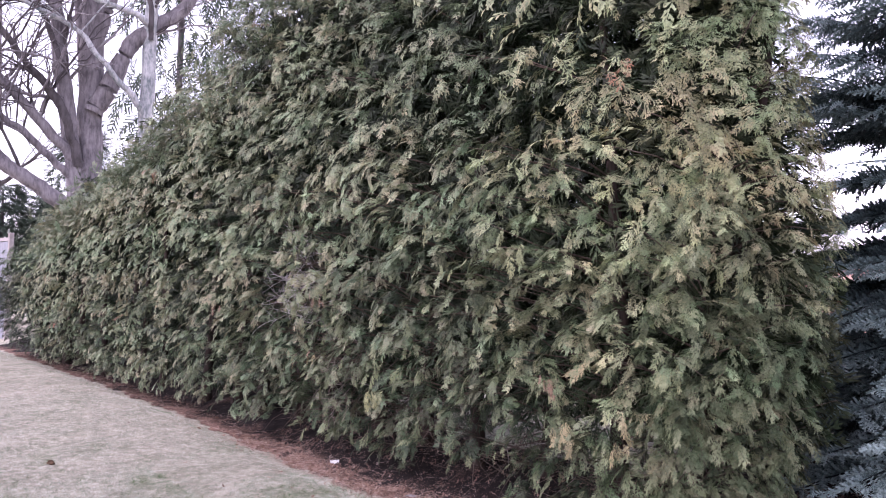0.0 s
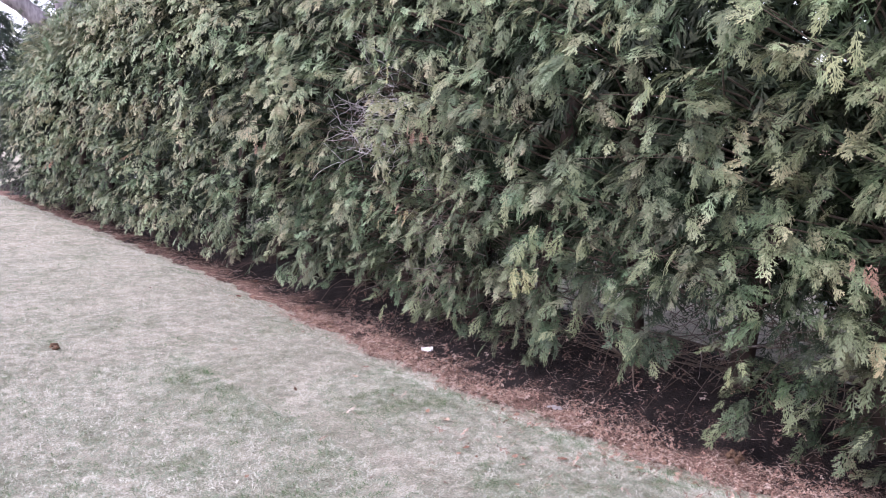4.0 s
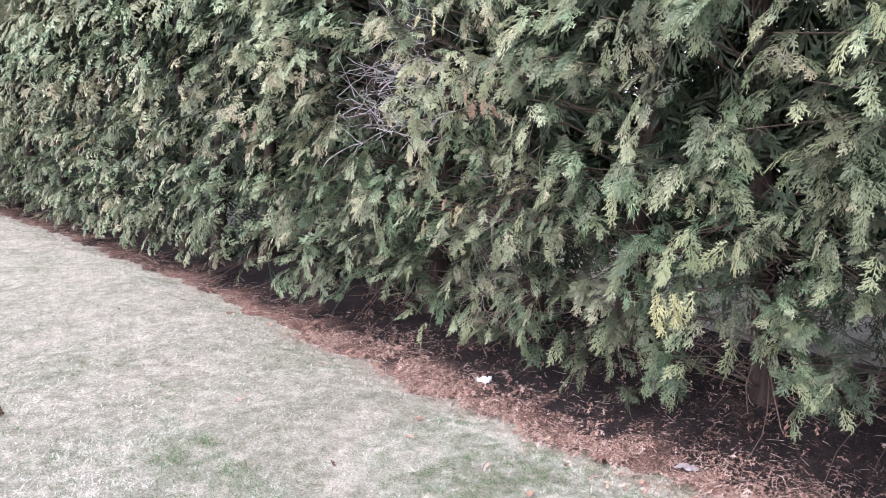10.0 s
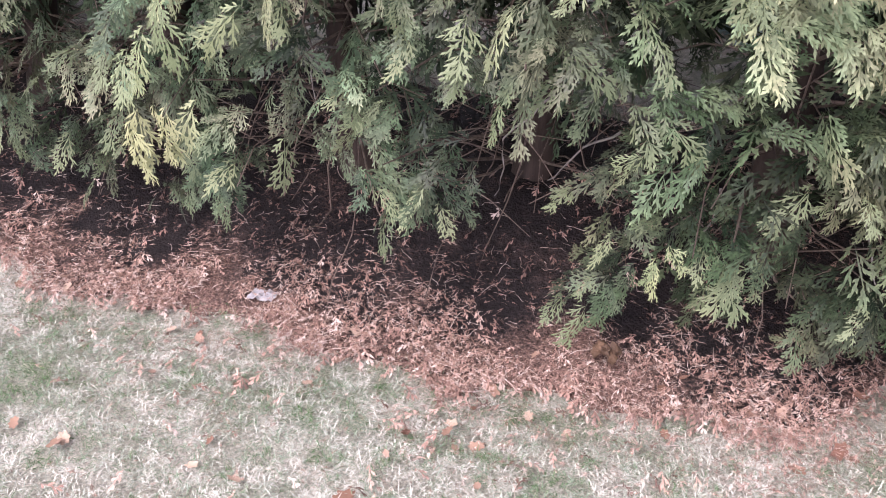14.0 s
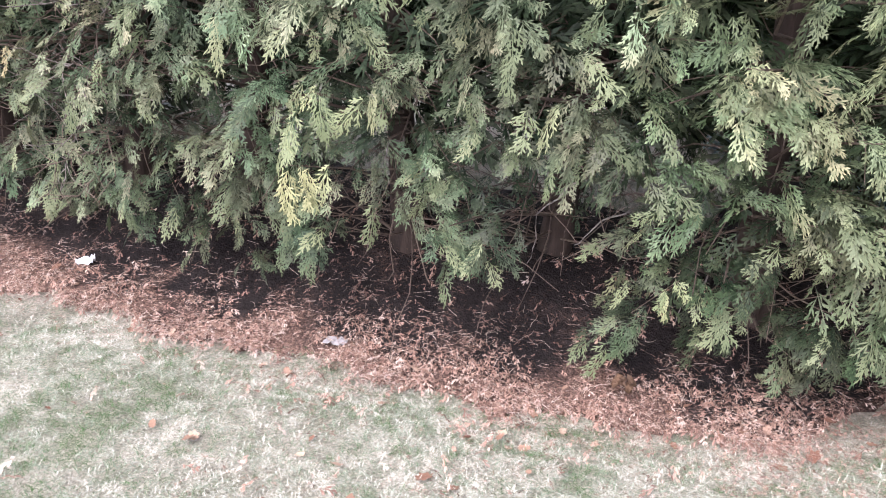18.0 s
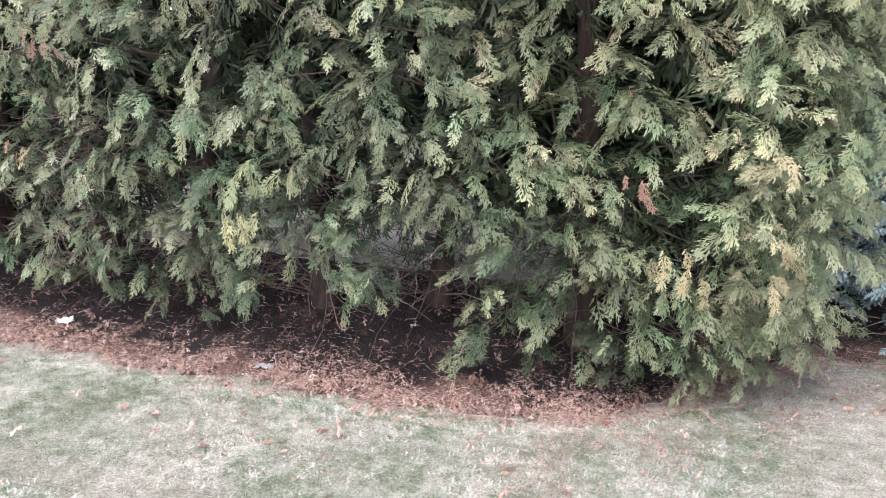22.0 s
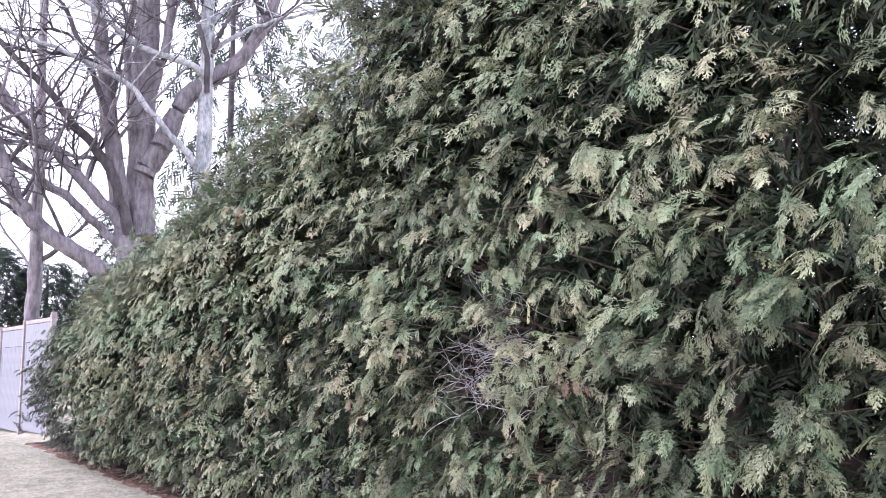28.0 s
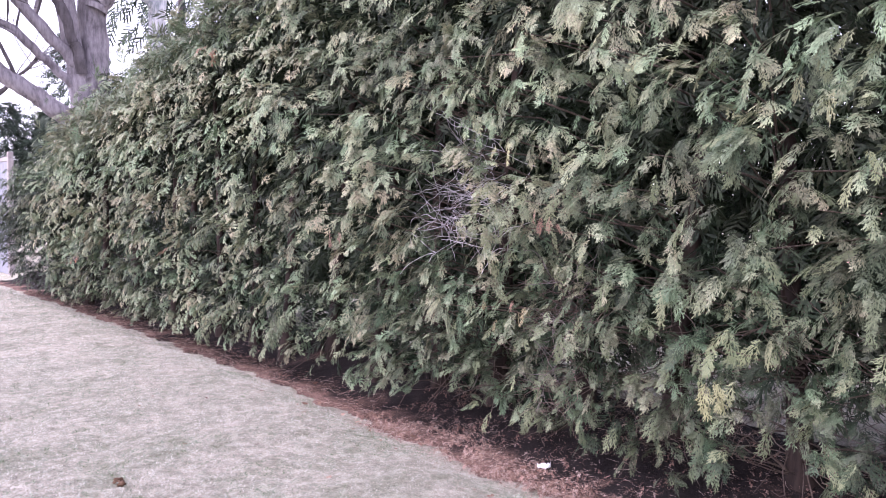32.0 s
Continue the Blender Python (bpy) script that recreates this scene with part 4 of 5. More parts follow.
# ---- bare trees beyond the far end ----
def bare_tree(x, y, facing, limbs, label, seed, twigs=7):
    """Limbs: material, radius at the start and end, and a few (across, up, toward) turns of the limb in metres."""
    rnd = np.random.default_rng(seed)
    tree = thing("bare_tree", x, y, 0, label, "tree", "bare trees past the fence")
    f = np.array([math.cos(facing), math.sin(facing), 0])
    toward = np.array([f[1], -f[0], 0])
    for k, (mat, r0, r1, turns) in enumerate(limbs):
        ctl = np.array([a * f + np.array([0, 0, b]) + c * toward for a, b, c in turns])
        u = np.linspace(0, 1, len(ctl))
        s = np.linspace(0, 1, len(ctl) * 4)
        pts = np.column_stack([np.interp(s, u, ctl[:, c]) for c in range(3)])
        for _ in range(2):
            pts[1:-1] = (pts[:-2] + 2 * pts[1:-1] + pts[2:]) / 4
        pts[1:] += rnd.normal(0, 0.02, (len(pts) - 1, 3))
        fine = np.linspace(0, 1, len(pts) * 3)
        pts3 = np.column_stack([np.interp(fine, s, pts[:, c]) for c in range(3)])
        v, q, _ = tube(pts3, np.linspace(r0, r1, len(pts3)), 14)
        axis = np.repeat(pts3, 14, axis=0)
        rough = np.array([1 + 0.2 * noise.noise((p[0] * 3, p[1] * 3, p[2] * 0.7)) + 0.16 * noise.noise((p[0] * 9, p[1] * 9, p[2] * 2.0)) for p in v])
        limb = part("trunk" if k == 0 else "limb", mesh("bare_limb", axis + (v - axis) * rough[:, None], q, mat, smooth=True), tree)
        for m in range(twigs if k else 3):
            i = int(rnd.integers(len(pts) // 3, len(pts) - 1))
            way = (pts[i] - pts[i - 1]) / np.linalg.norm(pts[i] - pts[i - 1]) + f * rnd.normal(0, 0.8) + toward * rnd.normal(0, 0.4) + np.array([0, 0, rnd.uniform(-0.2, 0.9)])
            r = max(0.016, min(0.05, (r0 + (r1 - r0) * i / len(pts)) * 0.35))
            line = wander(pts[i], way, rnd.uniform(1.6, 4.4), 0.14, 9, rnd)
            bits = [tube(line, np.linspace(r, 0.006, 10), 5)]
            for w in range(6):
                j = int(rnd.integers(2, 9))
                bits.append(tube(wander(line[j], line[j] - line[j - 1] + rnd.normal(0, 0.25, 3), rnd.uniform(0.5, 1.4), 0.2, 6, rnd), np.linspace(max(0.008, r * 0.45), 0.004, 7), 4))
            v, q, t = joined(bits)
            part("twig", mesh("bare_twig", v, q, mat if m % 3 else M_MAPLE_DARK, smooth=True), limb)
    return tree


FACE = radians(-107)  # across the view from the lawn
bare_tree(-16.8, 3.05, FACE + math.pi, [
    (M_MAPLE, 0.40, 0.26, [(-0.3, -0.05, 0), (-0.3, 2.5, 0), (-0.35, 5.0, 0), (-0.4, 7.8, 0), (-0.3, 10.0, 0), (-0.3, 14, 0)]),
    (M_MAPLE, 0.24, 0.13, [(-0.5, 3.2, 0.2), (-0.75, 5.1, 0.3), (-1.1, 7.3, 0.3), (-1.35, 9.1, 0.2), (-1.6, 11.3, 0.1), (-1.9, 13.5, 0)]),
    (M_MAPLE_DARK, 0.14, 0.05, [(-0.6, 4.6, 0.4), (-0.7, 5.2, 0.5), (-1.0, 6.1, 0.6), (-1.7, 6.9, 0.7), (-2.4, 7.8, 0.8), (-3.3, 8.7, 0.8), (-4.2, 9.5, 0.8)]),
    (M_MAPLE_DARK, 0.08, 0.035, [(-1.0, 7.2, 0.4), (-1.4, 8.1, 0.6), (-1.7, 8.8, 0.7), (-2.1, 9.8, 0.7), (-2.5, 10.3, 0.7), (-3.2, 11.0, 0.7)]),
    (M_MAPLE, 0.15, 0.09, [(-0.5, 4.5, 0.3), (-0.8, 4.9, 0.4), (-1.6, 5.8, 0.5), (-2.4, 6.6, 0.6), (-3.0, 7.2, 0.6), (-3.8, 7.9, 0.6)]),
    (M_MAPLE, 0.11, 0.055, [(-0.6, 4.2, 0.3), (-1.3, 4.8, 0.5), (-1.8, 5.3, 0.6), (-2.5, 5.8, 0.6), (-3.1, 6.2, 0.6), (-4.0, 6.8, 0.6)]),
    (M_MAPLE, 0.22, 0.13, [(-0.2, 3.1, 0.3), (-1.0, 3.6, 0.7), (-1.5, 4.0, 0.8), (-2.3, 4.5, 0.9), (-2.8, 5.0, 0.9), (-3.1, 5.7, 0.9), (-3.6, 7.2, 0.9)]),
    (M_MAPLE, 0.27, 0.10, [(-0.3, 6.1, 0.2), (0.1, 6.8, 0.3), (0.5, 8.0, 0.3), (1.1, 8.5, 0.3), (2.0, 9.3, 0.3), (2.6, 10.4, 0.3), (3.0, 11.8, 0.3), (3.2, 13.5, 0.3)]),
    (M_MAPLE, 0.14, 0.06, [(-0.2, 8.2, 0.1), (0.1, 9.3, 0.2), (0.2, 10.7, 0.2), (0.3, 11.6, 0.2), (0.5, 13.2, 0.2)]),
    (M_MAPLE, 0.12, 0.05, [(-0.5, 7.0, -0.3), (-0.8, 9.2, -0.5), (-0.7, 10.6, -0.5), (-0.8, 11.5, -0.5), (-1.0, 13.4, -0.5)]),
    (M_MAPLE_DARK, 0.07, 0.03, [(-1.2, 8.7, 0.3), (-2.0, 8.8, 0.6), (-3.0, 8.7, 0.7), (-4.2, 9.1, 0.7)]),
    (M_MAPLE, 0.06, 0.03, [(-0.9, 6.4, 0.4), (-1.7, 6.3, 0.6), (-2.6, 6.6, 0.7), (-3.8, 6.5, 0.7)]),
], "large bare grey-barked maple with many crooked limbs", 41, 13)
bare_tree(-16.15, 3.8, FACE + math.pi, [
    (M_MAPLE_PALE, 0.22, 0.15, [(0.0, -0.05, 0), (0.05, 3.0, 0), (0.15, 5.8, 0), (0.2, 8.5, 0), (0.2, 10.5, 0), (0.1, 13, 0)]),
    (M_MAPLE_PALE, 0.10, 0.04, [(0.15, 6.0, 0.0), (-0.1, 6.5, 0.3), (-0.8, 7.1, 0.4), (-1.5, 8.1, 0.4), (-2.3, 8.5, 0.4), (-3.4, 8.9, 0.4), (-4.6, 9.2, 0.4)]),
    (M_MAPLE_PALE, 0.09, 0.035, [(0.2, 8.5, 0.0), (-0.1, 8.8, 0.3), (-1.5, 9.1, 0.4), (-2.2, 9.7, 0.4), (-2.7, 10.1, 0.4), (-3.8, 11.1, 0.4)]),
    (M_MAPLE_DARK, 0.08, 0.035, [(0.2, 8.2, 0.15), (0.2, 9.0, 0.25), (-0.1, 10.2, 0.3), (-0.5, 10.7, 0.3), (-1.1, 11.3, 0.3), (-1.7, 12.1, 0.3)]),
    (M_MAPLE_DARK, 0.065, 0.03, [(0.2, 9.0, 0.1), (0.6, 10.0, 0.3), (1.1, 10.8, 0.3), (1.7, 11.8, 0.3)]),
    (M_MAPLE_PALE, 0.06, 0.03, [(0.2, 9.2, 0.0), (1.2, 10.0, 0.3), (2.1, 10.3, 0.4), (3.0, 10.7, 0.4)]),
], "pale peeling-barked bare tree beside the maple", 43, 9)
bare_tree(-21.2, 0.75, FACE + math.pi, [
    (M_MAPLE, 0.22, 0.11, [(0.4, -0.05, 0), (0.5, 2.5, 0), (0.55, 4.0, 0), (0.5, 6.0, 0), (0.45, 9.0, 0), (0.35, 14, 0)]),
    (M_MAPLE_DARK, 0.07, 0.03, [(0.5, 4.2, 0), (1.2, 4.8, 0.2), (1.9, 5.6, 0.3)]),
    (M_MAPLE_DARK, 0.07, 0.03, [(0.5, 5.2, 0), (-0.4, 6.0, 0.2), (-1.7, 6.4, 0.3)]),
    (M_MAPLE_DARK, 0.06, 0.03, [(0.45, 7.2, 0), (1.2, 8.2, 0.2), (1.9, 9.6, 0.3)]),
    (M_MAPLE, 0.07, 0.03, [(0.45, 7.8, 0), (-0.5, 9.0, 0.2), (-1.2, 10.6, 0.3)]),
], "slender bare grey-barked tree behind the fence", 42, 7)

# ---- distant evergreens ----
for k, (x, y, tall, wide) in enumerate(((-30.0, 10.4, 25.0, 5.0), (-34.0, 0.5, 6.4, 3.0), (-37.0, -3.0, 5.4, 3.2), (-33.0, 4.0, 5.6, 3.4), (-33.5, 1.9, 6.3, 3.6), (-31.5, 5.9, 5.2, 3.2), (-32.5, -0.6, 5.8, 3.4), (-36.0, 8.0, 9.5, 3.2), (-33, -6.5, 5.0, 3.0), (-31, 12, 8, 3.0))):
    rnd = np.random.default_rng(60 + k)
    tree = thing("evergreen_tree", x, y, 0, "distant dark evergreen behind the fence", "tree", "distant evergreens")
    part("trunk", mesh("evergreen_trunk", *tube(np.array([[0, 0, -0.05], [0, 0, tall * 0.5], [0.1, 0, tall * 0.95]]), [0.2, 0.14, 0.03], 7)[:2], M_MAPLE_DARK, smooth=True), tree)
    n = 2000 if k else 800
    h = rnd.uniform(0.04 if k else 0.3, 1, n) ** 0.9
    a, r = rnd.uniform(0, 2 * np.pi, n), np.sqrt(rnd.uniform(0.2, 1, n))
    lump = np.array([1 + 0.45 * noise.noise((math.cos(b) * 2, math.sin(b) * 2, g * 5 + k)) for b, g in zip(a, h)])
    rad = wide * 0.75 * r * lump * np.sqrt(np.clip(1.05 - h, 0, 1))
    at = np.column_stack([np.cos(a) * rad, np.sin(a) * rad, h * tall])
    way = np.column_stack([np.cos(a), np.sin(a), rnd.normal(0, 0.4, n)]) + rnd.normal(0, 0.3, (n, 3))
    if not k:  # the tall spruce hangs its twigs
        way[:, 2] -= 0.9
    v, q, t = spread(SPRAY_FAR, at, frames_of(way, np.tile([0, 0, 1.0], (n, 1)) + rnd.normal(0, 0.4, (n, 3))), rnd.uniform(0.3, 0.6, n) * (1 if k else 1.9), rnd.uniform(0.2, 0.8, n), rnd)
    tagged(part("crown", mesh("evergreen_crown", v, q, M_PINE, t), tree), kind="stuff")


# ---- fence at the far end of the lawn ----
def block(sx, sy, sz, bevel=0.004):
    """A board with eased edges, its base at z 0, centred across."""
    bm = bmesh.new()
    bmesh.ops.create_cube(bm, size=1.0, matrix=Matrix.Translation((0, 0, sz / 2)) @ Matrix.Diagonal((sx, sy, sz, 1)))
    bmesh.ops.bevel(bm, geom=bm.edges[:], offset=bevel, segments=1, affect="EDGES")
    return bm


def solid(name, bm, mat):
    me = bpy.data.meshes.new(name)
    bm.to_mesh(me)
    bm.free()
    me.materials.append(mat)
    return me


fence = thing("fence", -16.8, 0.9, 0, "tall weathered pale wooden board fence beyond the hedge", "fence")
fence.rotation_euler = (0, 0, math.atan2(-0.045, -1.0))
SLAT, POST, RAIL, CAP = solid("fence_slat", block(0.128, 0.02, 2.08), M_FENCE), solid("fence_post", block(0.11, 0.11, 2.76), M_RAIL), solid("fence_rail", block(2.34, 0.05, 0.09), M_RAIL), solid("fence_panel", block(2.34, 0.025, 0.42), M_FENCE)
frnd = np.random.default_rng(3)
for bay in range(6):
    x0, step = bay * 2.44, -0.085 * bay - 0.02
    post = part("post", POST, fence)
    post.location = (x0, 0, step)
    for z, me, name in ((0.3, RAIL, "rail"), (1.98, RAIL, "rail"), (2.13, CAP, "top_panel"), (2.56, RAIL, "cap_rail")):
        ob = part(name, me, fence)
        ob.location = (x0 + 1.22, 0.0 if name != "rail" else -0.04, z + step)
    for k in range(17):
        ob = part("slat", SLAT, fence)
        ob.location = (x0 + 0.12 + k * 0.137, 0.0, 0.04 + step + frnd.uniform(-0.01, 0.01))
        ob.rotation_euler = (0, frnd.normal(0, 0.004), 0)

# ---- house behind the spruce ----
house = thing("house", -3.5, 24.0, 0, "low salmon brick house behind the spruce", "house")
part("wall", solid("house_wall", block(11, 7, 2.9, 0.02), M_BRICK), house)
bm = bmesh.new()
rv = [bm.verts.new(p) for p in ((-5.9, -3.9, 2.85), (5.9, -3.9, 2.85), (5.9, 3.9, 2.85), (-5.9, 3.9, 2.85), (-4, 0, 4.3), (4, 0, 4.3))]
for f in ((0, 1, 5, 4), (1, 2, 5), (2, 3, 4, 5), (3, 0, 4), (3, 2, 1, 0)):
    bm.faces.new([rv[i] for i in f])
part("roof", solid("house_roof", bm, M_ROOF), house)

# ---- grass ----
def blades(name, count, x0, x1, y0, y1, size, seed, label, wide=0.03):
    """Short bent grass blades over a stretch of lawn, none on the mulch bed."""
    rnd = np.random.default_rng(seed)
    x, y = rnd.uniform(x0, x1, count), rnd.uniform(y0, y1, count)
    clump = np.array([noise.noise((a * 15, b * 15, 0.0)) + 0.7 * noise.noise((a * 38, b * 38, 3.0)) for a, b in zip(x, y)])
    keep = (y < bed_edge(x) + 0.05 + rnd.normal(0, 0.07, count)) & (clump > rnd.uniform(-0.9, 0.1, count))
    x, y = x[keep], y[keep]
    n = len(x)
    patch = 0.12 * np.clip((-0.3 - x) / 0.8, 0, 1) + np.array([0.45 * noise.noise((a * 1.6, b * 1.6, 6.0)) + 0.5 * noise.noise((a * 7.5, b * 7.5, 2.0)) + 0.9 * noise.noise((a * 19, b * 19, 4.0)) + 0.55 * noise.noise((a * 42, b * 42, 8.0)) - max(0.0, 1.3 * (noise.noise((a * 2.6, b * 2.6, 31.0)) - 0.3)) for a, b in zip(x, y)])
    a, l = rnd.uniform(0, 2 * np.pi, n), size * rnd.uniform(0.5, 1.3, n)
    rise = np.clip(rnd.normal(0.33, 0.24, n), 0.04, 0.95)
    flat = np.sqrt(1 - rise ** 2)
    d = np.column_stack([np.cos(a), np.sin(a)])
    side = np.column_stack([-d[:, 1], d[:, 0], np.zeros(n)]) * (size * wide * rnd.uniform(0.7, 1.4, n))[:, None]
    base = np.column_stack([x, y, hill(x, y) - 0.002])
    mid = base + np.column_stack([d * (l * flat * 0.45)[:, None], l * rise * 0.62])
    tip = base + np.column_stack([d * (l * flat)[:, None], l * rise * rnd.uniform(0.4, 0.95, n)])
    v = np.stack([base, mid + side, tip, mid - side], 1).reshape(-1, 3)
    q = (np.array([[0, 1, 2, 3]])[None] + (np.arange(n) * 4)[:, None, None]).reshape(-1, 4)
    t = np.repeat(np.clip(0.52 + 0.75 * patch + rnd.normal(0, 0.16, n), 0.02, 0.70), 4)
    return tagged(new(name, mesh(name, v, q, M_GRASS, t)), label, "grass", kind="stuff")


blades("lawn_grass", 130000, -0.6, 4.6, -1.6, 1.3, 0.034, 71, "short matted dormant grass, straw and grey-green", 0.025)
blades("lawn_grass", 115000, 0.3, 3.6, -1.3, 0.1, 0.029, 77, "short matted dormant grass, straw and grey-green", 0.024)
blades("lawn_grass", 90000, -0.6, 3.2, -3.0, -1.5, 0.038, 76, "short matted dormant grass, straw and grey-green", 0.03)
blades("lawn_grass", 105000, -5.5, -0.6, -3.2, 0.1, 0.03, 72, "short matted dormant grass, straw and grey-green", 0.06)
blades("lawn_grass", 40000, -16.5, -5.5, -3.5, 0.2, 0.045, 73, "short matted dormant grass, straw and grey-green", 0.08)
blades("lawn_grass", 7000, -0.6, 4.6, -1.9, 1.2, 0.045, 75, "longer bent straw blades in the short grass", 0.02)
blades("lawn_grass", 12000, 4.4, 8.5, -3.0, 1.3, 0.06, 74, "short matted dormant grass, straw and grey-green")


# ---- litter on the bed ----
def soil_z(x, y):
    return hill(x, y) + 0.026


def litter(name, count, x0, x1, seed, inward, shapes, size, tone, label):
    rnd = np.random.default_rng(seed)
    x = rnd.uniform(x0, x1, count)
    y = bed_edge(x) + inward(rnd, count)
    lump = np.array([1.3 * noise.noise((a * 3.1, b * 3.1, 1.0)) + 1.1 * noise.noise((a * 11, b * 11, 6.0)) for a, b in zip(x, y)])
    keep = lump > rnd.uniform(-0.7, 0.25, count)
    x, y = x[keep], y[keep]
    n = len(x)
    a = rnd.uniform(0, 2 * np.pi, n)
    way = np.column_stack([np.cos(a), np.sin(a), rnd.normal(0, 0.12, n)])
    up = np.column_stack([rnd.normal(0, 0.22, n), rnd.normal(0, 0.22, n), np.ones(n)])
    at = np.column_stack([x, y, soil_z(x, y) + rnd.uniform(0.0, 0.02, n)])
    v, q, t = spread(shapes, at, frames_of(way, up), rnd.uniform(*size, n), np.clip(rnd.normal(*tone, n), 0, 1), rnd)
    return tagged(new(name, mesh(name, v, q, M_LITTER, t)), label, "litter", kind="stuff")


def stick(rnd):
    line = wander((0, 0, 0), (1, 0, 0), 1.0, 0.42, 3, rnd)
    line[:, 2] *= 0.3
    return tube(line, np.linspace(0.014, 0.007, 4), 3)


STICKS = [stick(rng) for _ in range(9)]
edge_band = lambda rnd, n: np.abs(rnd.normal(0.0, 0.22, n)) - 0.01
whole_bed = lambda rnd, n: rnd.uniform(-0.02, 1.55, n)
FLAKES = [(v * np.array([1, 0.6, 0.5]), q[:4], t) for v, q, t in SPRAY_FAR] + [(v * np.array([1, 0.35, 0.3]), q[:3], t) for v, q, t in SPRAY_FAR]
DEAD_SPRIGS = [fan(rng, 4, 1, 0.05, 0.44) for _ in range(6)]
litter("dead_cedar_sprig", 5600, -1.8, 4.0, 91, lambda rnd, n: np.abs(rnd.normal(0.0, 0.17, n)) - 0.01, DEAD_SPRIGS, (0.02, 0.058), (0.62, 0.22), "dead orange-brown cedar sprigs heaped along the lawn's edge")
litter("dead_cedar_sprig", 3400, -1.8, 4.2, 92, whole_bed, DEAD_SPRIGS, (0.025, 0.06), (0.5, 0.2), "dead brown cedar sprigs on dark soil")
litter("dead_cedar_sprig", 500, 0.8, 4.8, 93, lambda rnd, n: -np.abs(rnd.normal(0.05, 0.5, n)), DEAD_SPRIGS, (0.025, 0.06), (0.66, 0.16), "dead orange-brown cedar sprigs on the lawn")
litter("cedar_litter", 16000, -1.5, 4.0, 81, edge_band, FLAKES, (0.016, 0.052), (0.66, 0.24), "rusty fallen cedar scales along the lawn's edge")
litter("cedar_litter", 15000, -1.5, 4.2, 82, whole_bed, FLAKES, (0.014, 0.04), (0.5, 0.24), "brown fallen cedar scales on dark soil")
litter("cedar_litter", 6500, -13, -1.5, 83, edge_band, FLAKES, (0.04, 0.09), (0.5, 0.16), "rusty fallen cedar scales along the lawn's edge")
litter("cedar_litter", 5000, -2.5, 4.6, 86, lambda rnd, n: 0.05 - np.abs(rnd.normal(0.0, 0.28, n)), FLAKES, (0.014, 0.034), (0.62, 0.2), "rusty cedar scales strewn over the lawn's edge")
litter("cedar_litter", 8000, 2.7, 4.8, 87, lambda rnd, n: -rnd.uniform(0.0, 0.9, n), FLAKES, (0.014, 0.045), (0.6, 0.24), "rusty cedar scales strewn over the lawn's edge")
litter("cedar_litter", 5000, 1.2, 4.8, 88, lambda rnd, n: -np.abs(rnd.normal(0.1, 0.7, n)), FLAKES, (0.012, 0.036), (0.6, 0.22), "rusty cedar scales strewn over the lawn")
litter("fallen_twig", 2400, -1.5, 4.6, 89, whole_bed, STICKS, (0.025, 0.08), (0.66, 0.2), "pale dry fallen twigs on the soil")
litter("fallen_twig", 5000, -1.5, 4.6, 84, lambda rnd, n: np.abs(rnd.normal(0.05, 0.32, n)) - 0.16, STICKS, (0.02, 0.06), (0.64, 0.24), "thin dry fallen twigs on the soil")
litter("fallen_twig", 1500, -13, -1.5, 85, edge_band, STICKS, (0.03, 0.1), (0.6, 0.2), "thin dry fallen twigs on the soil")


# ---- single fallen leaves, paper and clump ----
def leaf(rnd, lobes):
    """A dry curled leaf with a lobed rim, about 1 long."""
    n = lobes * 4
    u = np.linspace(0, 2 * np.pi, n, endpoint=False)
    r = 0.34 + 0.06 * np.cos(u * lobes) + rnd.normal(0, 0.02, n)
    rim = np.column_stack([0.5 + 1.35 * r * np.cos(u), 0.85 * r * np.sin(u)])
    curl, twist = rnd.uniform(0.3, 0.9), rnd.uniform(-0.5, 0.5)
    lift = lambda p: curl * p[:, 1] ** 2 + 0.35 * curl * (p[:, 0] - 0.5) ** 2 + twist * (p[:, 0] - 0.5) * p[:, 1]
    inner = 0.5 * (rim - [0.5, 0]) + [0.5, 0]
    spine = np.array([[0.5, 0.0]])
    flat = np.concatenate([rim, inner, spine])
    v = np.column_stack([flat, lift(flat)])
    q = [[i, (i + 1) % n, n + (i + 1) % n, n + i] for i in range(n)] + [[n + i, n + i + 1, n + (i + 2) % n, 2 * n] for i in range(0, n, 2)]
    return v, np.array(q)


lrnd = np.random.default_rng(9)
LEAVES = [mesh("fallen_leaf", *leaf(lrnd, k), M_OAK, smooth=True) for k in (5, 7, 5, 7)]
DARKS = []
for k in range(2):
    bm = bmesh.new()
    bmesh.ops.create_icosphere(bm, subdivisions=2, radius=0.5)
    for v in bm.verts:
        v.co *= 0.75 + 0.7 * noise.noise(v.co * 2.6 + Vector((k * 5.0, 0, 0))) + 0.3 * noise.noise(v.co * 7)
        v.co = Vector((v.co.x, v.co.y * 0.8, v.co.z * 0.75 + 0.25))
    me = bpy.data.meshes.new("rotted_leaf")
    bm.to_mesh(me)
    bm.free()
    me.materials.append(M_OAK_DARK)
    DARKS.append(me)


def drop_leaf(x, y, size, meshes, label, z=None):
    ob = new("fallen_leaf", meshes[int(lrnd.integers(0, len(meshes)))])
    on_bed = y > bed_edge(x)
    ob.matrix_basis = pose(x, y, (soil_z(x, y) if on_bed else float(hill(x, y)) + 0.012) if z is None else z, lrnd.normal(0, 12), lrnd.normal(0, 12), lrnd.uniform(0, 360)) @ Matrix.Diagonal((size, size, size, 1))
    return tagged(ob, label, "leaf", "fallen leaves")


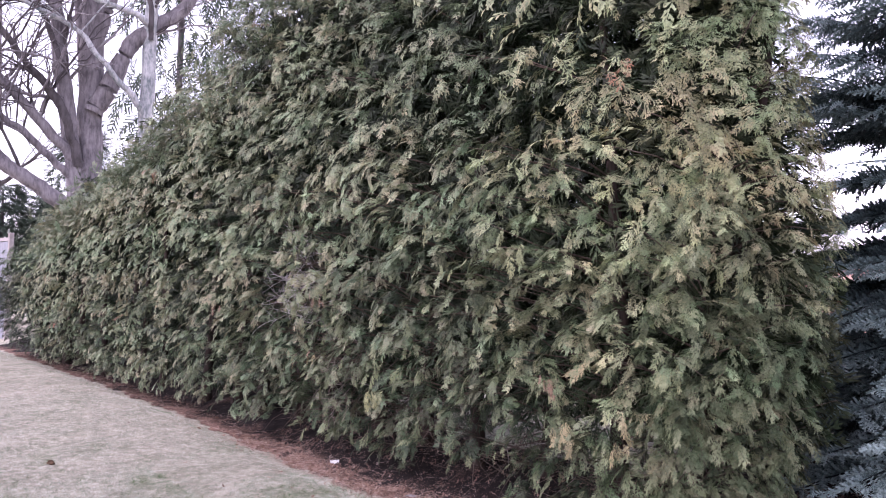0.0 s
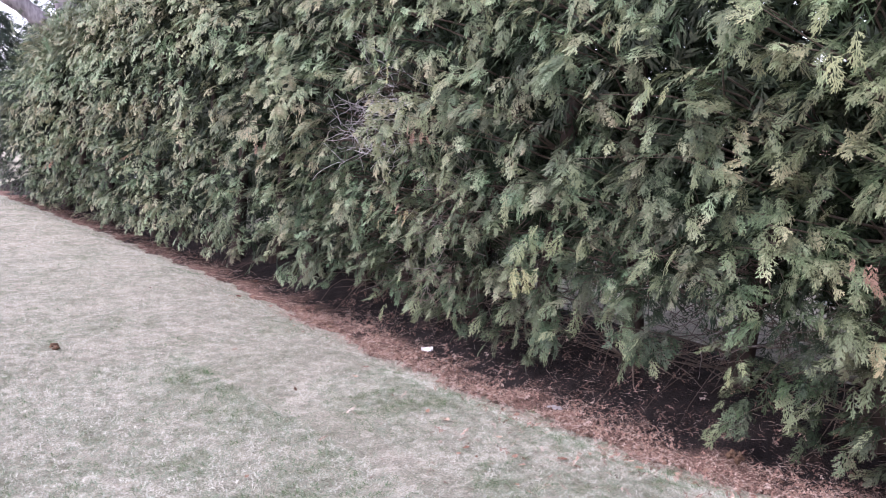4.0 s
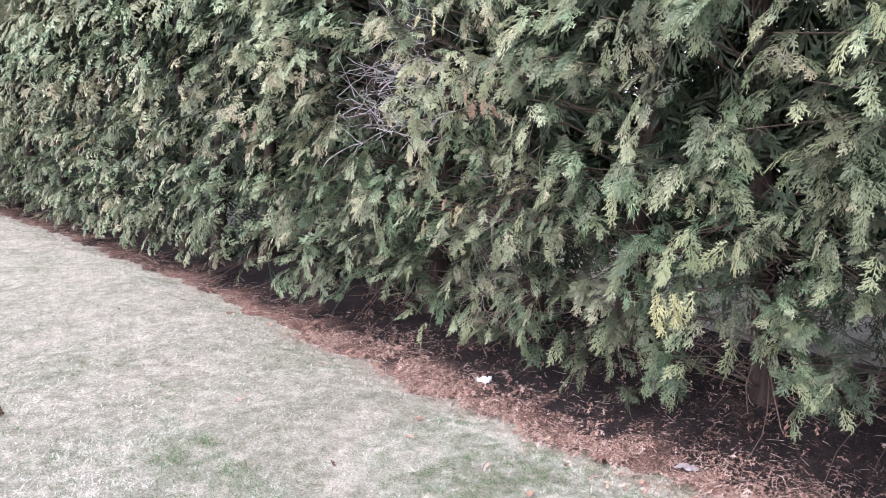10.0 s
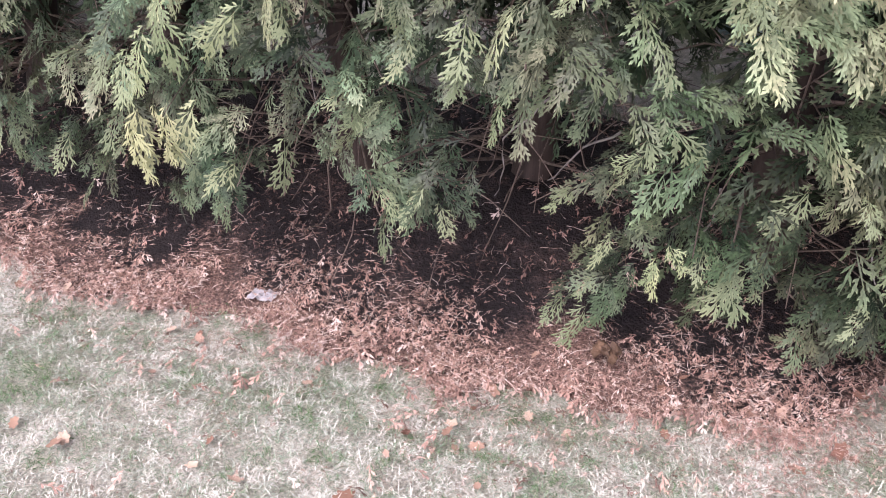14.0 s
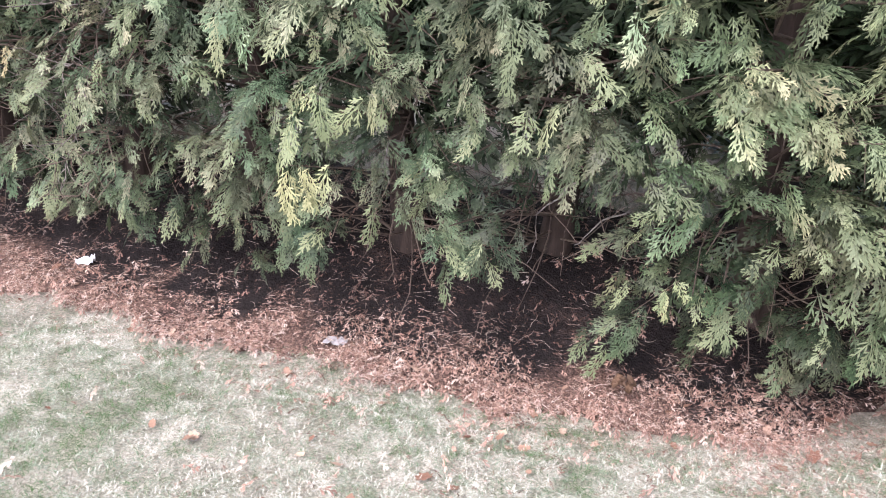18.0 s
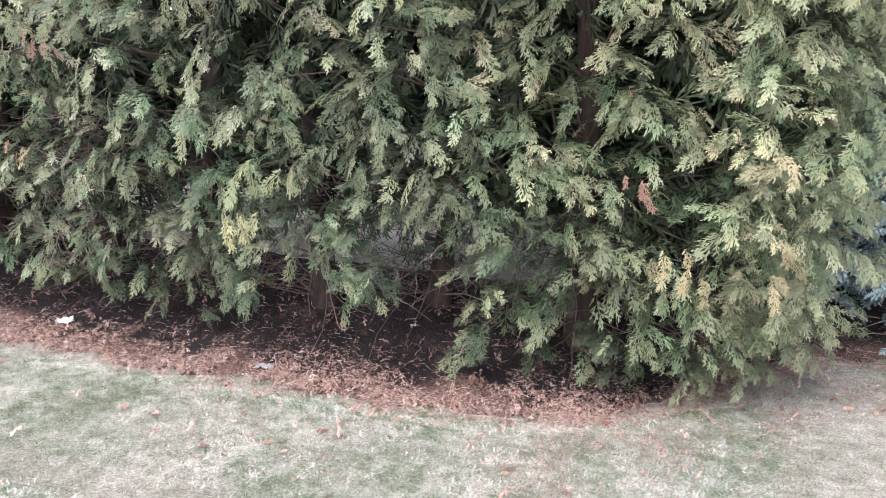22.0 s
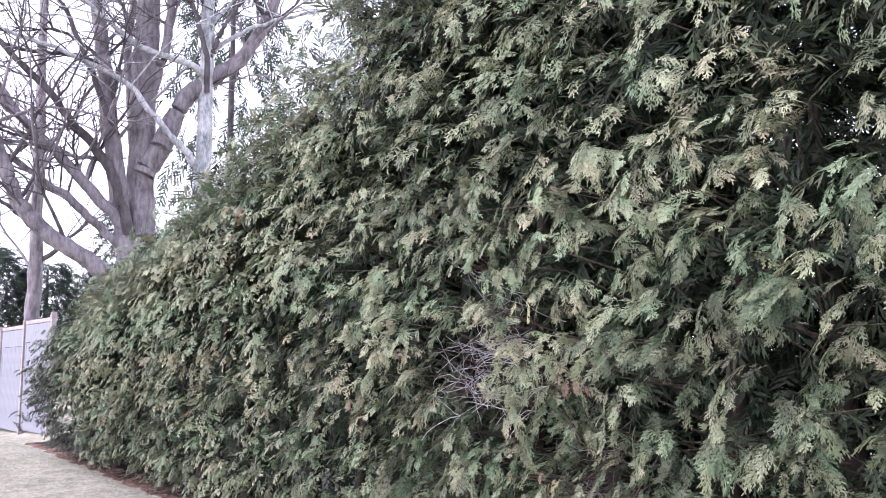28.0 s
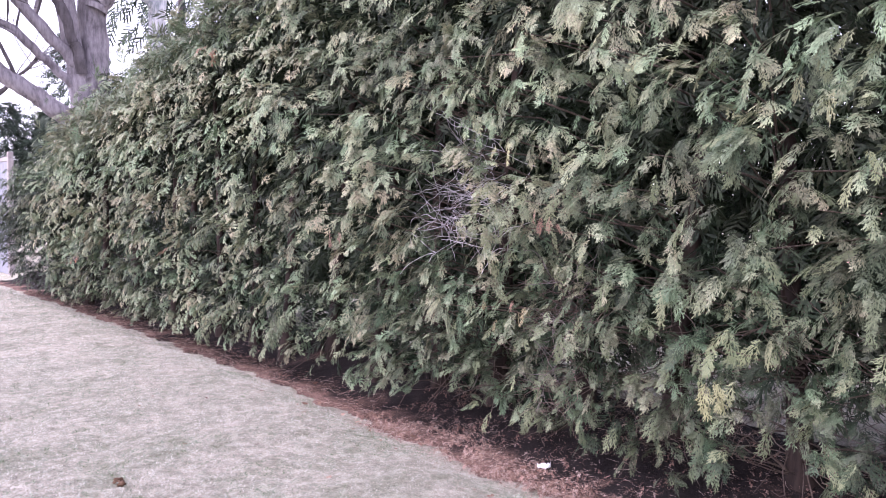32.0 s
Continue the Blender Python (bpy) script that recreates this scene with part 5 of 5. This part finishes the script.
for x, y in ((-1.97, -0.01), (-1.63, -0.03), (-1.34, -1.2), (0.35, -1.25), (0.44, -0.89), (1.24, -0.9), (1.3, 0.08), (1.92, -0.82), (2.45, -0.06), (3.9, 0.2), (4.1, -0.1), (1.3, 0.06), (2.46, -0.04), (1.27, -0.91), (1.98, 0.32)):
    drop_leaf(x, y, 0.055, LEAVES, "dry curled tan oak leaf")
for k in range(70):
    x = lrnd.uniform(-3.5, 4.3)
    drop_leaf(x, float(bed_edge(x)) + lrnd.normal(0.05, 0.16), lrnd.uniform(0.025, 0.055), LEAVES, "dry curled brown leaf at the bed's edge")
for k in range(95):
    x = lrnd.uniform(-4.5, 4.8) if k < 45 else lrnd.uniform(1.2, 4.8)
    drop_leaf(x, min(float(bed_edge(x)), 0.4) - abs(lrnd.normal(0.1, 0.9)) - 0.05, lrnd.uniform(0.022, 0.045), LEAVES, "dry curled brown leaf on the lawn")
clump = thing("leaf_clump", -1.19, -2.08, 0.01, "small heap of dark rotted leaves on the lawn", "leaf clump")
for k in range(5):
    ob = part("leaf", DARKS[k % 2], clump)
    ob.matrix_basis = pose(-0.02 + 0.021 * (k - 2), lrnd.normal(0, 0.012), 0.004 + 0.006 * (k % 3), lrnd.normal(0, 24), lrnd.normal(0, 24), lrnd.uniform(0, 360)) @ Matrix.Scale(0.05, 4)
clump2 = thing("leaf_clump", 2.36, -0.06, 0.02, "small heap of dark rotted leaves on the litter", "leaf clump")
for k in range(5):
    ob = part("leaf", DARKS[k % 2], clump2)
    ob.matrix_basis = pose(lrnd.normal(0, 0.03), lrnd.normal(0, 0.015), 0.008 + 0.005 * k, lrnd.normal(0, 25), lrnd.normal(0, 25), lrnd.uniform(0, 360)) @ Matrix.Scale(0.05, 4)
bm = bmesh.new()
bmesh.ops.create_grid(bm, x_segments=9, y_segments=7, size=0.5)
for v in bm.verts:
    c = v.co
    v.co = Vector((c.x * 0.08 * (1 - 0.5 * abs(c.y)), c.y * 0.045 + 0.015 * c.x, 0.012 + 0.05 * abs(noise.noise((c.x * 3, c.y * 3, 2.0))) + 0.018 * noise.noise((c.x * 9, c.y * 9, 5.0))))
paper = new("paper_scrap", solid("paper_scrap", bm, M_PAPER))
paper.matrix_basis = pose(0.0, -0.01, soil_z(0, 0) - 0.002, 0, 0, 20)
tagged(paper, "crumpled scrap of white paper on the mulch", "paper")
bm = bmesh.new()
bmesh.ops.create_grid(bm, x_segments=8, y_segments=6, size=0.5)
for v in bm.verts:
    c = v.co
    v.co = Vector((c.x * 0.085, c.y * 0.055, 0.008 + 0.02 * abs(noise.noise((c.x * 4, c.y * 4, 8.0)))))
scrap = new("plastic_scrap", solid("plastic_scrap", bm, plain("grey_plastic_scrap", (0.17, 0.16, 0.165), (0.25, 0.235, 0.24), 20.0, 0.6)))
scrap.matrix_basis = pose(1.31, -0.15, soil_z(1.31, -0.15) - 0.003, 0, 0, 5)
tagged(scrap, "thin grey plastic scrap at the bed's edge", "scrap")
